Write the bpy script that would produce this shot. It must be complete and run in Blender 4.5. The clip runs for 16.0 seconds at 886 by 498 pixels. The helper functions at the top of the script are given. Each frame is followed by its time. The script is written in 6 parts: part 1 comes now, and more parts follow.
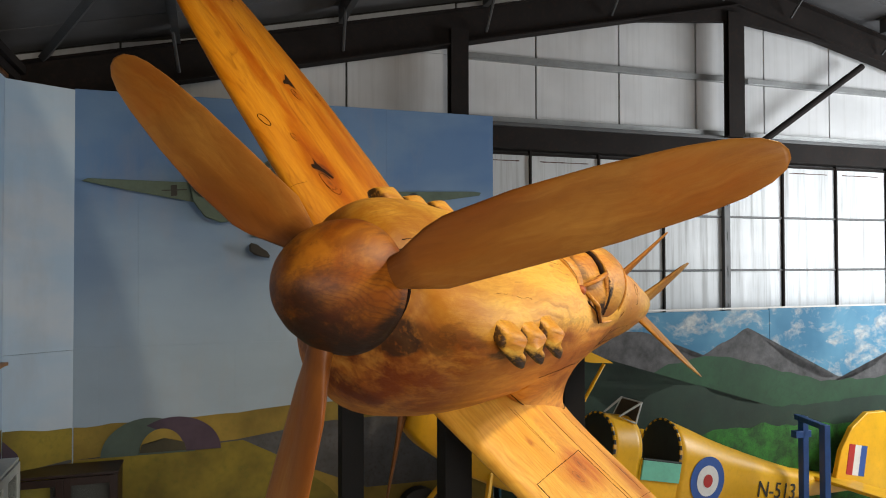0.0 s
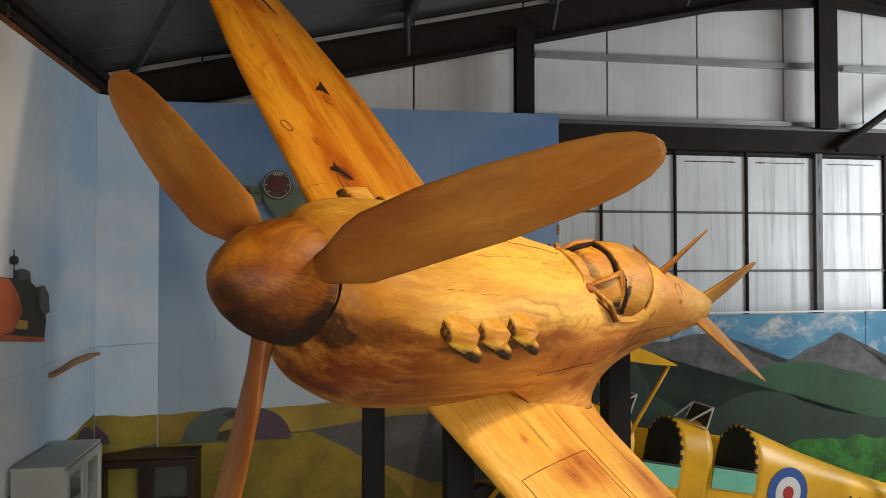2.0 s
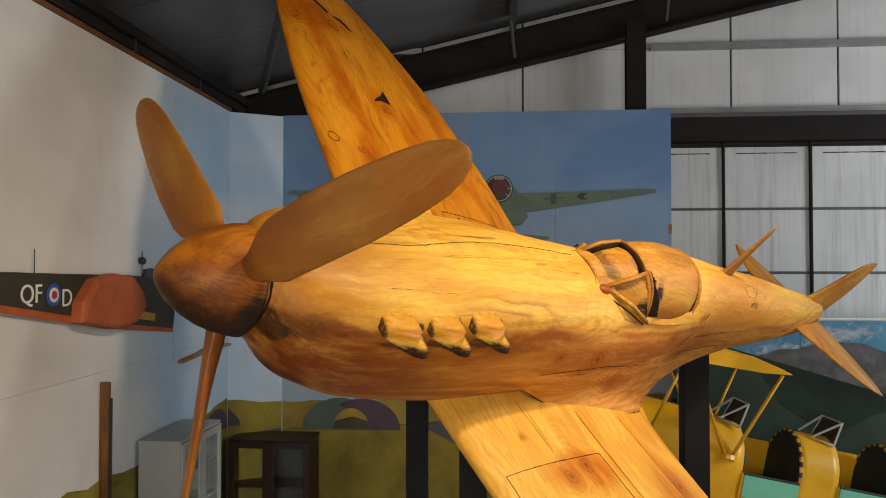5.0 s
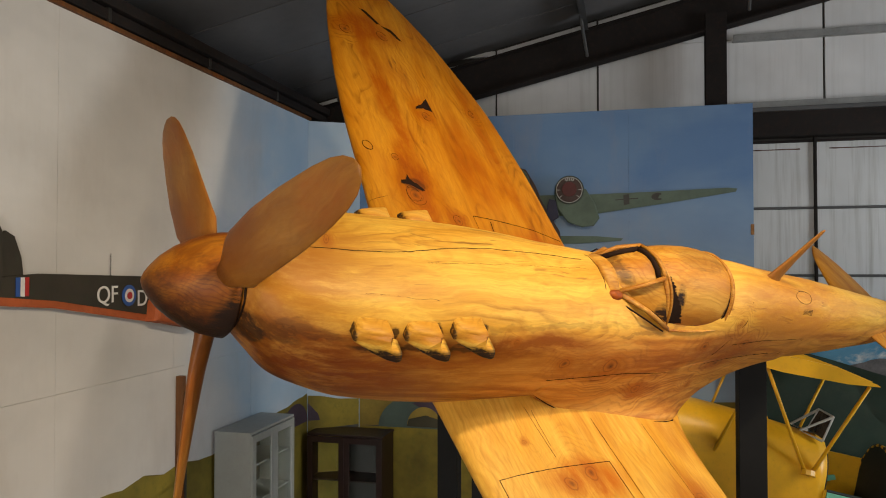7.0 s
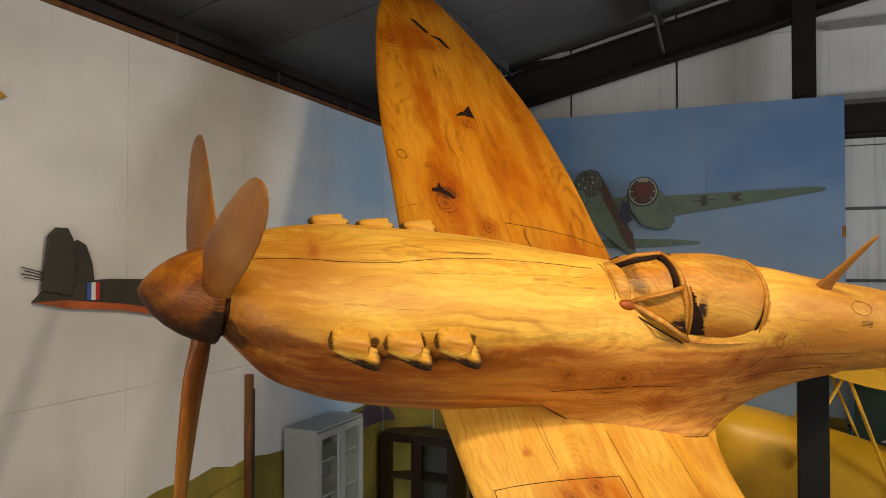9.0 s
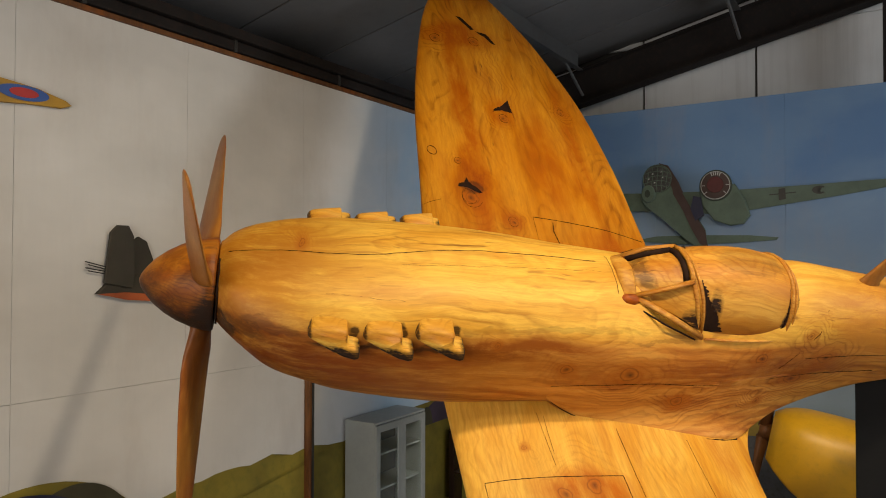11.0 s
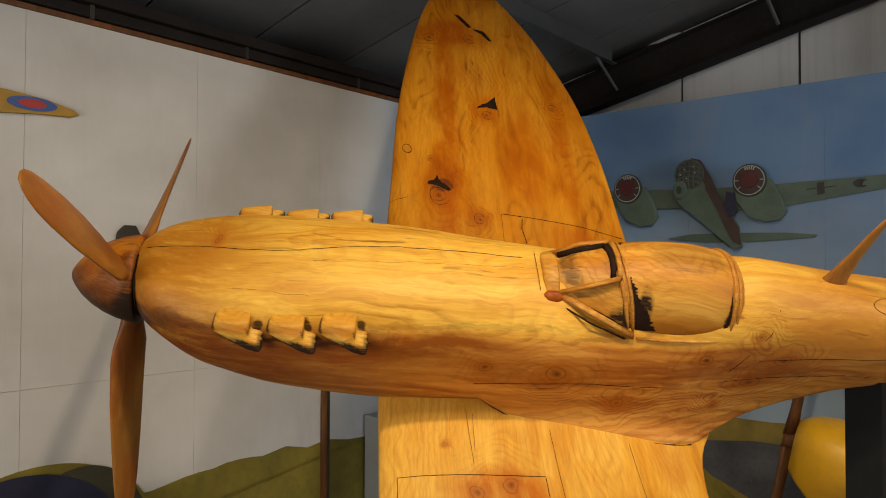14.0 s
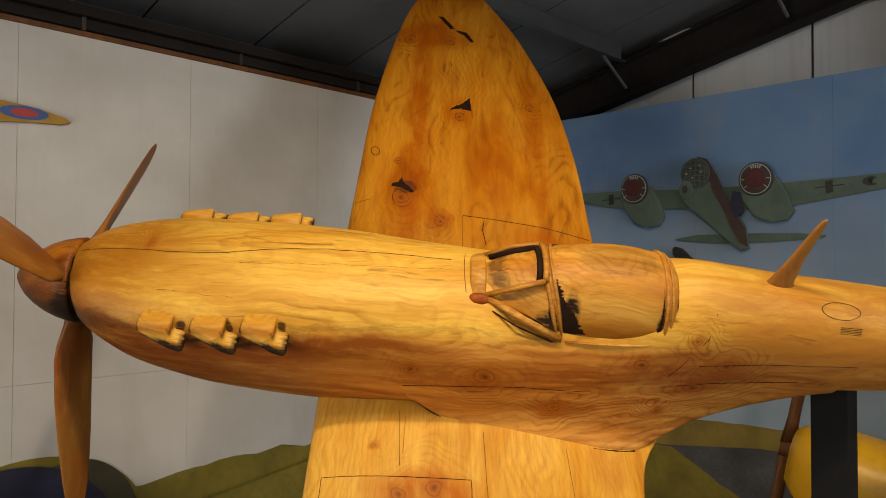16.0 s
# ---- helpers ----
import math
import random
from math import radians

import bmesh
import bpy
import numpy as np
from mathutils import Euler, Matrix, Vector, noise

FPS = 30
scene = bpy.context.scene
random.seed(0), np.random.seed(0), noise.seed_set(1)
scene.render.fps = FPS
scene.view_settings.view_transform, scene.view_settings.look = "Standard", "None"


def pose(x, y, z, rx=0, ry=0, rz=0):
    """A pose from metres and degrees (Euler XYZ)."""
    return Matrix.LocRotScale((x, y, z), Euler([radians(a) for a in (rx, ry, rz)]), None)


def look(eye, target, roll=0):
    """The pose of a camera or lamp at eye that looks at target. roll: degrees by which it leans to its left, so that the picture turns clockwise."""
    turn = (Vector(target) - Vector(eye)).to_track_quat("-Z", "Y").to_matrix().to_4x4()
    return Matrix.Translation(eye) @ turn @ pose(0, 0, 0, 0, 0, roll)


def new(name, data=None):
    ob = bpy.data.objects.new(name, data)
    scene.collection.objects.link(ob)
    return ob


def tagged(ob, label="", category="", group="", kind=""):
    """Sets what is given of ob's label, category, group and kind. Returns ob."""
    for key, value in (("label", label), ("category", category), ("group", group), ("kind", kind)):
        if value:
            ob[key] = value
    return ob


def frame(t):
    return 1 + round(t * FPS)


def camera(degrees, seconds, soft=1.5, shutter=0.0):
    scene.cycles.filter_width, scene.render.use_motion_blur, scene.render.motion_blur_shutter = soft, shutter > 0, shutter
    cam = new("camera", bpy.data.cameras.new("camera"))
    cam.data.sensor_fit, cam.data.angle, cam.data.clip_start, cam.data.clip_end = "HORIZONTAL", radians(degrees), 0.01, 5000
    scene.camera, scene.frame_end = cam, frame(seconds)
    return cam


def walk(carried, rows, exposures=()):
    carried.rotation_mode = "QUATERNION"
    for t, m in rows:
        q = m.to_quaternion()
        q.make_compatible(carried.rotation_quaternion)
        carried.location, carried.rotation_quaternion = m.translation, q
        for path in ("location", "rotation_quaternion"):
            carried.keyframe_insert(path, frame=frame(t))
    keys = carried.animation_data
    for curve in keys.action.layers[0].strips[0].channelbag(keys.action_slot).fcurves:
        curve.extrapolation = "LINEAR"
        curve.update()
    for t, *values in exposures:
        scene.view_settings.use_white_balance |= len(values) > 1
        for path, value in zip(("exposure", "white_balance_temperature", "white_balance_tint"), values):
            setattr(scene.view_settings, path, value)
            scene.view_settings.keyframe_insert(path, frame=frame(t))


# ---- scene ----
cam = camera(63.3, 16.0, soft=1.0)
METRES, EYE, TILT, LEAN, TURN = 4.15, 3.25, 0.0, 0.0, 0.0
ROWS = [
    (0.0, 0.0, 0.0, 0.0, 0.0, 1.06, 0.12),
    (0.5, 0.0291, -0.0028, -0.0001, 1.94, 1.08, 0.13),
    (1.0, 0.0594, -0.0053, -0.0011, 4.14, 1.09, 0.13),
    (1.5, 0.0902, -0.0066, -0.0022, 6.46, 1.11, 0.12),
    (2.0, 0.1212, -0.0073, -0.0032, 8.77, 1.12, 0.1),
    (2.5, 0.1521, -0.0068, -0.0038, 11.1, 1.12, 0.09),
    (3.0, 0.1837, -0.0057, -0.0043, 13.45, 1.1, 0.07),
    (3.5, 0.2153, -0.0026, -0.0048, 15.78, 1.15, 0.1),
    (4.0, 0.2471, 0.0011, -0.0041, 18.12, 1.15, 0.07),
    (6.5, 0.3967, 0.0424, -0.0025, 29.84, 1.21, 0.01),
    (7.0, 0.4253, 0.055, 0.0022, 32.18, 1.18, 0.01),
    (7.5, 0.4522, 0.0697, 0.0051, 34.5, 1.17, -0.02),
    (8.0, 0.4787, 0.0861, 0.0075, 36.84, 1.17, -0.03),
    (8.5, 0.504, 0.1035, 0.0107, 39.18, 1.16, -0.03),
    (9.0, 0.5281, 0.1216, 0.0122, 41.51, 1.17, -0.02),
    (9.5, 0.552, 0.1407, 0.0118, 43.86, 1.18, -0.03),
    (10.0, 0.5744, 0.1612, 0.0089, 46.19, 1.2, -0.05),
    (12.5, 0.6719, 0.2755, -0.0007, 55.06, 1.27, -0.15),
    (13.0, 0.6903, 0.3006, -0.0018, 56.15, 1.3, -0.16),
    (13.5, 0.7087, 0.3268, -0.002, 57.25, 1.29, -0.16),
    (14.0, 0.7268, 0.3542, -0.0012, 58.35, 1.29, -0.17),
    (14.5, 0.7442, 0.3824, -0.0011, 59.45, 1.32, -0.18),
    (15.0, 0.7612, 0.4114, -0.0017, 60.59, 1.35, -0.17),
    (15.5, 0.7779, 0.4406, -0.0007, 61.74, 1.35, -0.19),
    (16.0, 0.7938, 0.4706, 0.0004, 62.92, 1.35, -0.2),
]
walk(cam, [(t, pose(0, 0, EYE, TILT, LEAN, TURN) @ pose(METRES * x, METRES * y, METRES * z, 90 + pitch, roll, yaw)) for t, x, y, z, yaw, pitch, roll in ROWS], exposures=((0.0, -0.02), (2.0, 0.0), (8.0, -0.10), (12.5, -0.27), (16.0, -0.38)))

# ---- light ----
world = bpy.data.worlds.new("world")
scene.world = world
world.use_nodes = True
wn = world.node_tree.nodes
sky = wn.new("ShaderNodeTexSky")
sky.sky_type, sky.sun_disc, sky.sun_elevation, sky.sun_rotation = "NISHITA", False, radians(35), radians(120)
world.node_tree.links.new(sky.outputs[0], wn["Background"].inputs[0])
wn["Background"].inputs[1].default_value = 0.1

HALL = pose(0, 0, 0, 0, 0, 18.2)  # hall axes: u along the gable, v towards it


def hall(u, v, z):
    return HALL @ Vector((u, v, z))


def lamp(name, kind, eye, target, power, color, **more):
    data = bpy.data.lights.new(name, kind)
    data.energy, data.color = power, color
    if kind == "SPOT":
        data.spot_size, data.spot_blend, data.shadow_soft_size = radians(more["cone"]), more["blend"], more["soft"]
    if kind == "AREA":
        data.shape, data.size, data.size_y = "RECTANGLE", more["w"], more["h"]
    ob = new(name, data)
    ob.matrix_world = look(eye, target)
    return ob


lamp("display_spot", "SPOT", hall(3.0, 1.6, 5.6), hall(0.9, 3.3, 2.7), 520, (1.0, 0.82, 0.58), cone=116, blend=0.9, soft=0.12)
# added spot that lifts the left corner and softens the wing's shadow
lamp("side_fill_spot", "SPOT", hall(5.2, 2.6, 5.9), hall(0.2, 5.2, 1.5), 500, (1.0, 0.87, 0.72), cone=60, blend=0.9, soft=0.25)
# lamp added inside the hall for daylight from the right; no opening is built
lamp("door_daylight", "AREA", hall(10.5, 4.5, 3.7), hall(7.2, 8.0, 2.8), 390, (0.93, 0.97, 1.0), w=3.0, h=3.0)
# added fill behind the starting viewpoint, brightens nose and blades; no real source
lamp("front_fill", "AREA", hall(1.6, -3.4, 3.0), hall(1.6, 3.0, 0.4), 230, (1.0, 0.93, 0.84), w=3.0, h=2.4)


# ---- materials ----
class Nodes:
    """Short hand for a node material."""

    def __init__(self, name):
        self.mat = bpy.data.materials.new(name)
        self.mat.use_nodes = True
        self.tree = self.mat.node_tree
        self.bsdf = self.tree.nodes["Principled BSDF"]
        self.coord = self.tree.nodes.new("ShaderNodeTexCoord").outputs["Object"]

    def link(self, a, b):
        if hasattr(a, "links"):
            self.tree.links.new(a, b)
        else:
            b.default_value = a

    def mapped(self, scale=(1, 1, 1), loc=(0, 0, 0), rot=(0, 0, 0), vec=None):
        m = self.tree.nodes.new("ShaderNodeMapping")
        m.inputs["Scale"].default_value, m.inputs["Location"].default_value = scale, loc
        m.inputs["Rotation"].default_value = [radians(r) for r in rot]
        self.link(vec or self.coord, m.inputs["Vector"])
        return m.outputs[0]

    def noise(self, vec, scale=1.0, detail=4.0, rough=0.55, distort=0.0):
        n = self.tree.nodes.new("ShaderNodeTexNoise")
        n.inputs["Scale"].default_value, n.inputs["Detail"].default_value = scale, detail
        n.inputs["Roughness"].default_value, n.inputs["Distortion"].default_value = rough, distort
        self.link(vec, n.inputs["Vector"])
        return n.outputs["Fac"]

    def wave(self, vec, scale, distort, detail=3.0, dscale=1.0, axis="Z", kind="BANDS"):
        n = self.tree.nodes.new("ShaderNodeTexWave")
        n.wave_type = kind
        if kind == "BANDS":
            n.bands_direction = axis
        n.inputs["Scale"].default_value, n.inputs["Distortion"].default_value = scale, distort
        n.inputs["Detail"].default_value, n.inputs["Detail Scale"].default_value = detail, dscale
        self.link(vec, n.inputs["Vector"])
        return n.outputs["Fac"]

    def ramp(self, fac, *stops):
        r = self.tree.nodes.new("ShaderNodeValToRGB")
        e = r.color_ramp.elements
        while len(e) < len(stops):
            e.new(0.5)
        for k, (p, c) in zip(e, stops):
            k.position, k.color = p, (*c, 1) if len(c) == 3 else c
        self.link(fac, r.inputs[0])
        return r.outputs[0]

    def math(self, op, a, b=0.0, clamp=False):
        m = self.tree.nodes.new("ShaderNodeMath")
        m.operation, m.use_clamp = op, clamp
        self.link(a, m.inputs[0]), self.link(b, m.inputs[1])
        return m.outputs[0]

    def mix(self, fac, a, b, mode="MIX"):
        m = self.tree.nodes.new("ShaderNodeMix")
        m.data_type, m.blend_type, m.clamp_factor = "RGBA", mode, True
        self.link(fac, m.inputs[0])
        for v, s in ((a, m.inputs[6]), (b, m.inputs[7])):
            self.link((*v, 1) if isinstance(v, tuple) and len(v) == 3 else v, s)
        return m.outputs[2]

    def blob(self, centre, radii, vec=None, hard=1.0):
        """1 at the centre of an ellipsoid, 0 at its edge."""
        s = tuple(1 / r for r in radii)
        m = self.mapped(s, tuple(-c * k for c, k in zip(centre, s)), vec=vec)
        l = self.tree.nodes.new("ShaderNodeVectorMath")
        l.operation = "LENGTH"
        self.link(m, l.inputs[0])
        return self.math("MULTIPLY", self.math("SUBTRACT", 1.0, l.outputs["Value"], True), hard, True)

    def warped(self, scale, amount):
        """Object coordinates pushed about by noise."""
        n = self.tree.nodes.new("ShaderNodeTexNoise")
        n.inputs["Scale"].default_value, n.inputs["Detail"].default_value = scale, 3.0
        self.link(self.coord, n.inputs["Vector"])
        a = self.tree.nodes.new("ShaderNodeVectorMath")
        a.operation = "MULTIPLY_ADD"
        self.link(n.outputs["Color"], a.inputs[0])
        a.inputs[1].default_value = (amount,) * 3
        self.link(self.coord, a.inputs[2])
        s = self.tree.nodes.new("ShaderNodeVectorMath")
        s.operation = "SUBTRACT"
        self.link(a.outputs[0], s.inputs[0])
        s.inputs[1].default_value = (amount / 2,) * 3
        return s.outputs[0]

    def done(self, color, rough=0.5, metal=0.0, bump=None, height=0.002, spec=None, coat=0.0):
        self.link((*color, 1) if isinstance(color, tuple) and len(color) == 3 else color, self.bsdf.inputs["Base Color"])
        self.link(rough, self.bsdf.inputs["Roughness"])
        self.bsdf.inputs["Metallic"].default_value = metal
        if spec is not None:
            self.bsdf.inputs["Specular IOR Level"].default_value = spec
        if coat:
            self.bsdf.inputs["Coat Weight"].default_value, self.bsdf.inputs["Coat Roughness"].default_value = coat, 0.25
        if bump is not None:
            b = self.tree.nodes.new("ShaderNodeBump")
            b.inputs["Distance"].default_value, b.inputs["Strength"].default_value = height, 0.6
            self.link(bump, b.inputs["Height"])
            self.link(b.outputs[0], self.bsdf.inputs["Normal"])
        return self.mat


def wood(name, along="x", pale=(0.62, 0.36, 0.09), mid=(0.53, 0.25, 0.045), deep=(0.33, 0.105, 0.018), knots=(), scorch=(), seed=0.0, redness=0.55, rough=0.47, swirl=0.16, smudge=0.0, tone=(0.30, 0.46, 0.64), heart_shade=None, stains=(), size=1.0, band=0.55, figure=0.6, char=0.07, rich=1.05, lines=0.8):
    """Varnished softwood: broad colour fields, drawn-out fibre, patches of ring lines, knots and scorch marks at given places."""
    n = Nodes(name)
    k = {"x": (0.25, 1, 1), "y": (1, 0.25, 1), "z": (1, 1, 0.25)}[along]
    w = n.warped(1.9, swirl)
    base = n.mapped(k, (seed, seed * 0.7, seed * 1.3), vec=w)
    broad = n.noise(base, 3.0 * size, 5, 0.6, 0.9)
    rings = n.wave(n.mapped(k, (seed, seed * 0.7, seed * 1.3), vec=n.warped(2.3, 0.30)), 9.0 * size, 6.0, 3, 1.0, {"x": "Z", "y": "X", "z": "X"}[along])
    patch = n.ramp(n.noise(n.mapped(k, (seed + 5, 2, 1), vec=w), 2.6, 3, 0.5), (0.46, (0, 0, 0)), (0.62, (1, 1, 1)))
    k2 = {"x": (0.03, 1, 1), "y": (1, 0.03, 1), "z": (1, 1, 0.03)}[along]
    fibre = n.noise(n.mapped(k2, vec=w), 95.0, 6, 0.72)
    c = n.ramp(broad, (tone[0], deep), (tone[1], mid), (tone[2], pale))
    k3 = {"x": (0.07, 1, 1), "y": (1, 0.07, 1), "z": (1, 1, 0.07)}[along]
    bands = n.noise(n.mapped(k3, (seed, 3, 8), vec=w), 17.0, 5, 0.62, 0.4)
    c = n.mix(n.math("MULTIPLY", n.ramp(bands, (0.46, (0, 0, 0)), (0.60, (1, 1, 1))), band), c, tuple((a + b) / 2 for a, b in zip(mid, deep)))
    c = n.mix(n.math("MULTIPLY", n.ramp(bands, (0.30, (1, 1, 1)), (0.42, (0, 0, 0))), band * 0.9), c, tuple(min(0.75, q * 1.15) for q in pale))
    c = n.mix(n.math("MULTIPLY", n.math("MULTIPLY", n.math("POWER", rings, 4.0), patch), redness), c, deep)
    c = n.mix(n.math("MULTIPLY", n.ramp(fibre, (0.42, (0, 0, 0)), (0.68, (1, 1, 1))), 0.30), c, (0.30, 0.105, 0.024))
    red = n.ramp(n.noise(n.mapped(k, (9, seed, 4), vec=w), 4.5, 4, 0.6), (0.55, (0, 0, 0)), (0.72, (1, 1, 1)))
    c = n.mix(n.math("MULTIPLY", red, 0.5), c, (0.36, 0.10, 0.02))
    thin = n.ramp(n.noise(n.mapped(k2, (7, 5, 2), vec=w), 34.0, 3, 0.6), (0.60, (0, 0, 0)), (0.70, (1, 1, 1)))
    c = n.mix(n.math("MULTIPLY", n.math("MULTIPLY", thin, n.math("ADD", n.math("MULTIPLY", patch, 0.75), 0.25)), lines), c, (0.15, 0.045, 0.010))
    # growth rings cut by the carving: contour lines that close round the knots
    near = 0.0
    wr = n.warped(5.0, 0.24)
    field = n.noise(n.mapped(k, (seed + 2, 4, seed), vec=n.warped(4.0, 0.05)), 2.4 * size, 2.5, 0.45, 0.35)
    for (kx, ky, kz, r) in knots:
        rad = (r * 6, r * 9, r * 4.5) if along == "x" else (r * 4.5, r * 6, r * 12)
        field = n.math("ADD", field, n.math("MULTIPLY", n.blob((kx, ky, kz), rad, wr), 0.24))
        near = n.math("ADD", near, n.blob((kx, ky, kz), rad, wr, 0.75), True)
    tooth = n.math("FRACT", n.math("MULTIPLY", n.math("ADD", field, n.math("MULTIPLY", fibre, 0.012)), 19.0))
    line = n.ramp(tooth, (0.0, (0.15, 0.15, 0.15)), (0.45, (0, 0, 0)), (0.86, (1, 1, 1)), (1.0, (0, 0, 0)))
    where = n.ramp(n.noise(n.mapped(k, (seed, 7, 3)), 3.4, 4, 0.6), (0.44, (0, 0, 0)), (0.62, (1, 1, 1)))
    where = n.math("MULTIPLY", n.math("ADD", where, near, True), n.ramp(bands, (0.36, (0.45, 0.45, 0.45)), (0.52, (1, 1, 1))))
    c = n.mix(n.math("MULTIPLY", n.math("MULTIPLY", line, where), figure * 0.8), c, tuple(q * 0.62 for q in deep))
    if heart_shade is not None:
        # redder, darker below a wavering line: heartwood with the shaded lower hull painted in
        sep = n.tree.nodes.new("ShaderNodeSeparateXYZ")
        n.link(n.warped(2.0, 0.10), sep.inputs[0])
        f = n.math("MULTIPLY", n.math("SUBTRACT", heart_shade, sep.outputs["Z"]), 14.0, True)
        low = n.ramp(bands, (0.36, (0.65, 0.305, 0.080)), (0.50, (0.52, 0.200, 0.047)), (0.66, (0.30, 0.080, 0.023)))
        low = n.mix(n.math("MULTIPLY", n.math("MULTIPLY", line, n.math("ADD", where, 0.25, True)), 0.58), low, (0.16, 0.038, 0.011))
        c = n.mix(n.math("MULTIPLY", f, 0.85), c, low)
    if smudge:
        sm = n.ramp(n.noise(n.mapped(k, (3.1, seed, 1.7), vec=w), 4.6 * size, 7, 0.78), (0.50, (0, 0, 0)), (0.64, (1, 1, 1)))
        c = n.mix(n.math("MULTIPLY", sm, smudge), c, (0.15, 0.052, 0.016))
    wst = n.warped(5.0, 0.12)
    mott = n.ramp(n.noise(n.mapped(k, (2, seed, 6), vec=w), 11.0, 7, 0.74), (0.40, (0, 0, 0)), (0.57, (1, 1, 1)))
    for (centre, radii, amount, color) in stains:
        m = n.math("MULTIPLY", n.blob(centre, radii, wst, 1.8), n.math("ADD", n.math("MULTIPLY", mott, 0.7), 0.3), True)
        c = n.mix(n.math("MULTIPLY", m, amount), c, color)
    wk = n.warped(12.0, 0.05)
    for (kx, ky, kz, r) in knots:
        rad = (r * 1.3, r * 3, r) if along == "x" else (r, r * 1.15, r * 4)
        halo = n.blob((kx, ky, kz), tuple(q * 2.2 for q in rad), wk, 1.6)
        c = n.mix(n.math("MULTIPLY", halo, 0.65), c, (0.36, 0.105, 0.02))
        m = n.blob((kx, ky, kz), rad, wk)
        line = n.math("SUBTRACT", 1.0, n.math("MULTIPLY", n.math("ABSOLUTE", n.math("SUBTRACT", m, 0.22)), 9.0), True)
        c = n.mix(n.math("MULTIPLY", line, 0.45), c, (0.07, 0.022, 0.008))
        c = n.mix(n.math("MULTIPLY", n.math("SUBTRACT", m, 0.45, True), 1.9, True), c, (0.11, 0.03, 0.010))
    ws = n.warped(11.0 if char > 0.05 else 24.0, char)
    streak = n.noise(n.mapped(k2, (1, 2, 3), vec=w), 60.0, 4, 0.7)
    singe = n.ramp(streak, (0.36, (0, 0, 0)), (0.58, (1, 1, 1)))
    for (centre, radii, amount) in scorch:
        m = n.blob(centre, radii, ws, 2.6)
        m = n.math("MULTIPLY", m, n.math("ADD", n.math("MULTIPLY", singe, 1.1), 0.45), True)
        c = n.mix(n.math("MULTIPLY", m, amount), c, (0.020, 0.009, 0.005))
    hs = n.tree.nodes.new("ShaderNodeHueSaturation")
    hs.inputs["Saturation"].default_value, hs.inputs["Value"].default_value = rich, 0.96
    n.link(c, hs.inputs["Color"])
    c = hs.outputs[0]
    height = n.math("ADD", n.math("MULTIPLY", fibre, 0.7), n.math("MULTIPLY", n.noise(base, 22.0, 3, 0.6), 0.6))
    r = n.math("ADD", rough - 0.08, n.math("MULTIPLY", fibre, 0.18))
    return n.done(c, r, 0, height, 0.0022, 0.22)


def paint(name, color, vary=0.25, scale=3.0, rough=0.5, dirt=(0.1, 0.08, 0.06), dirty=0.15, metal=0.0, spec=None, relief=0.0006):
    n = Nodes(name)
    big = n.noise(n.coord, scale, 4, 0.6)
    c = n.ramp(big, (0.25, tuple(k * (1 - vary) for k in color)), (0.75, tuple(min(1, k * (1 + vary * 0.5)) for k in color)))
    small = n.noise(n.coord, scale * 9, 5, 0.7)
    c = n.mix(n.math("MULTIPLY", n.ramp(small, (0.5, (0, 0, 0)), (0.75, (1, 1, 1))), dirty), c, dirt)
    return n.done(c, n.math("ADD", rough - 0.1, n.math("MULTIPLY", small, 0.2)), metal, small, relief, spec)


def mural_sky(name, low, high, cloud, blue_from=None, streak=0.5, grime=0.35, fade=None):
    """Hand-painted sky on boards: brushy fields of blue and cloud, with stains."""
    n = Nodes(name)
    w = n.warped(0.8, 0.5)
    clouds = n.noise(n.mapped((0.6, 0.6, 1.1), vec=w), 1.1, 5, 0.55)
    c = n.ramp(n.noise(w, 0.7, 3), (0.35, low), (0.65, high))
    c = n.mix(n.ramp(clouds, (0.42, (0, 0, 0)), (0.68, (1, 1, 1))), c, cloud)
    if blue_from is not None:
        sep = n.tree.nodes.new("ShaderNodeSeparateXYZ")
        n.link(n.warped(0.9, 0.9), sep.inputs[0])
        slant = n.math("ADD", sep.outputs["Y"], n.math("MULTIPLY", sep.outputs["Z"], -0.22))
        f = n.math("MULTIPLY", n.math("SUBTRACT", slant, blue_from), 0.9, True)
        grey = n.ramp(clouds, (0.3, (0.50, 0.485, 0.46)), (0.55, (0.60, 0.58, 0.55)), (0.75, (0.66, 0.64, 0.62)))
        c = n.mix(f, grey, c)
    if fade is not None:
        sep = n.tree.nodes.new("ShaderNodeSeparateXYZ")
        n.link(n.warped(0.7, 0.8), sep.inputs[0])
        f = n.math("MULTIPLY", n.math("SUBTRACT", fade[1], sep.outputs["Z"]), 1 / (fade[1] - fade[0]), True)
        c = n.mix(f, c, n.ramp(clouds, (0.35, tuple(q * 0.85 for q in fade[2])), (0.65, fade[2])))
    brush = n.noise(n.mapped((7, 7, 0.6)), 3.0, 4, 0.7)
    c = n.mix(n.math("MULTIPLY", brush, 0.22 * streak), c, (0.25, 0.29, 0.36))
    stain = n.ramp(n.noise(n.mapped((1.3, 1.3, 0.5), (4, 2, 1)), 1.6, 5, 0.65), (0.52, (0, 0, 0)), (0.70, (1, 1, 1)))
    c = n.mix(n.math("MULTIPLY", stain, grime * 0.55), c, (0.36, 0.31, 0.27))
    fine = n.noise(n.coord, 30.0, 4, 0.7)
    return n.done(c, 0.72, 0, n.math("ADD", brush, fine), 0.0012, 0.3)


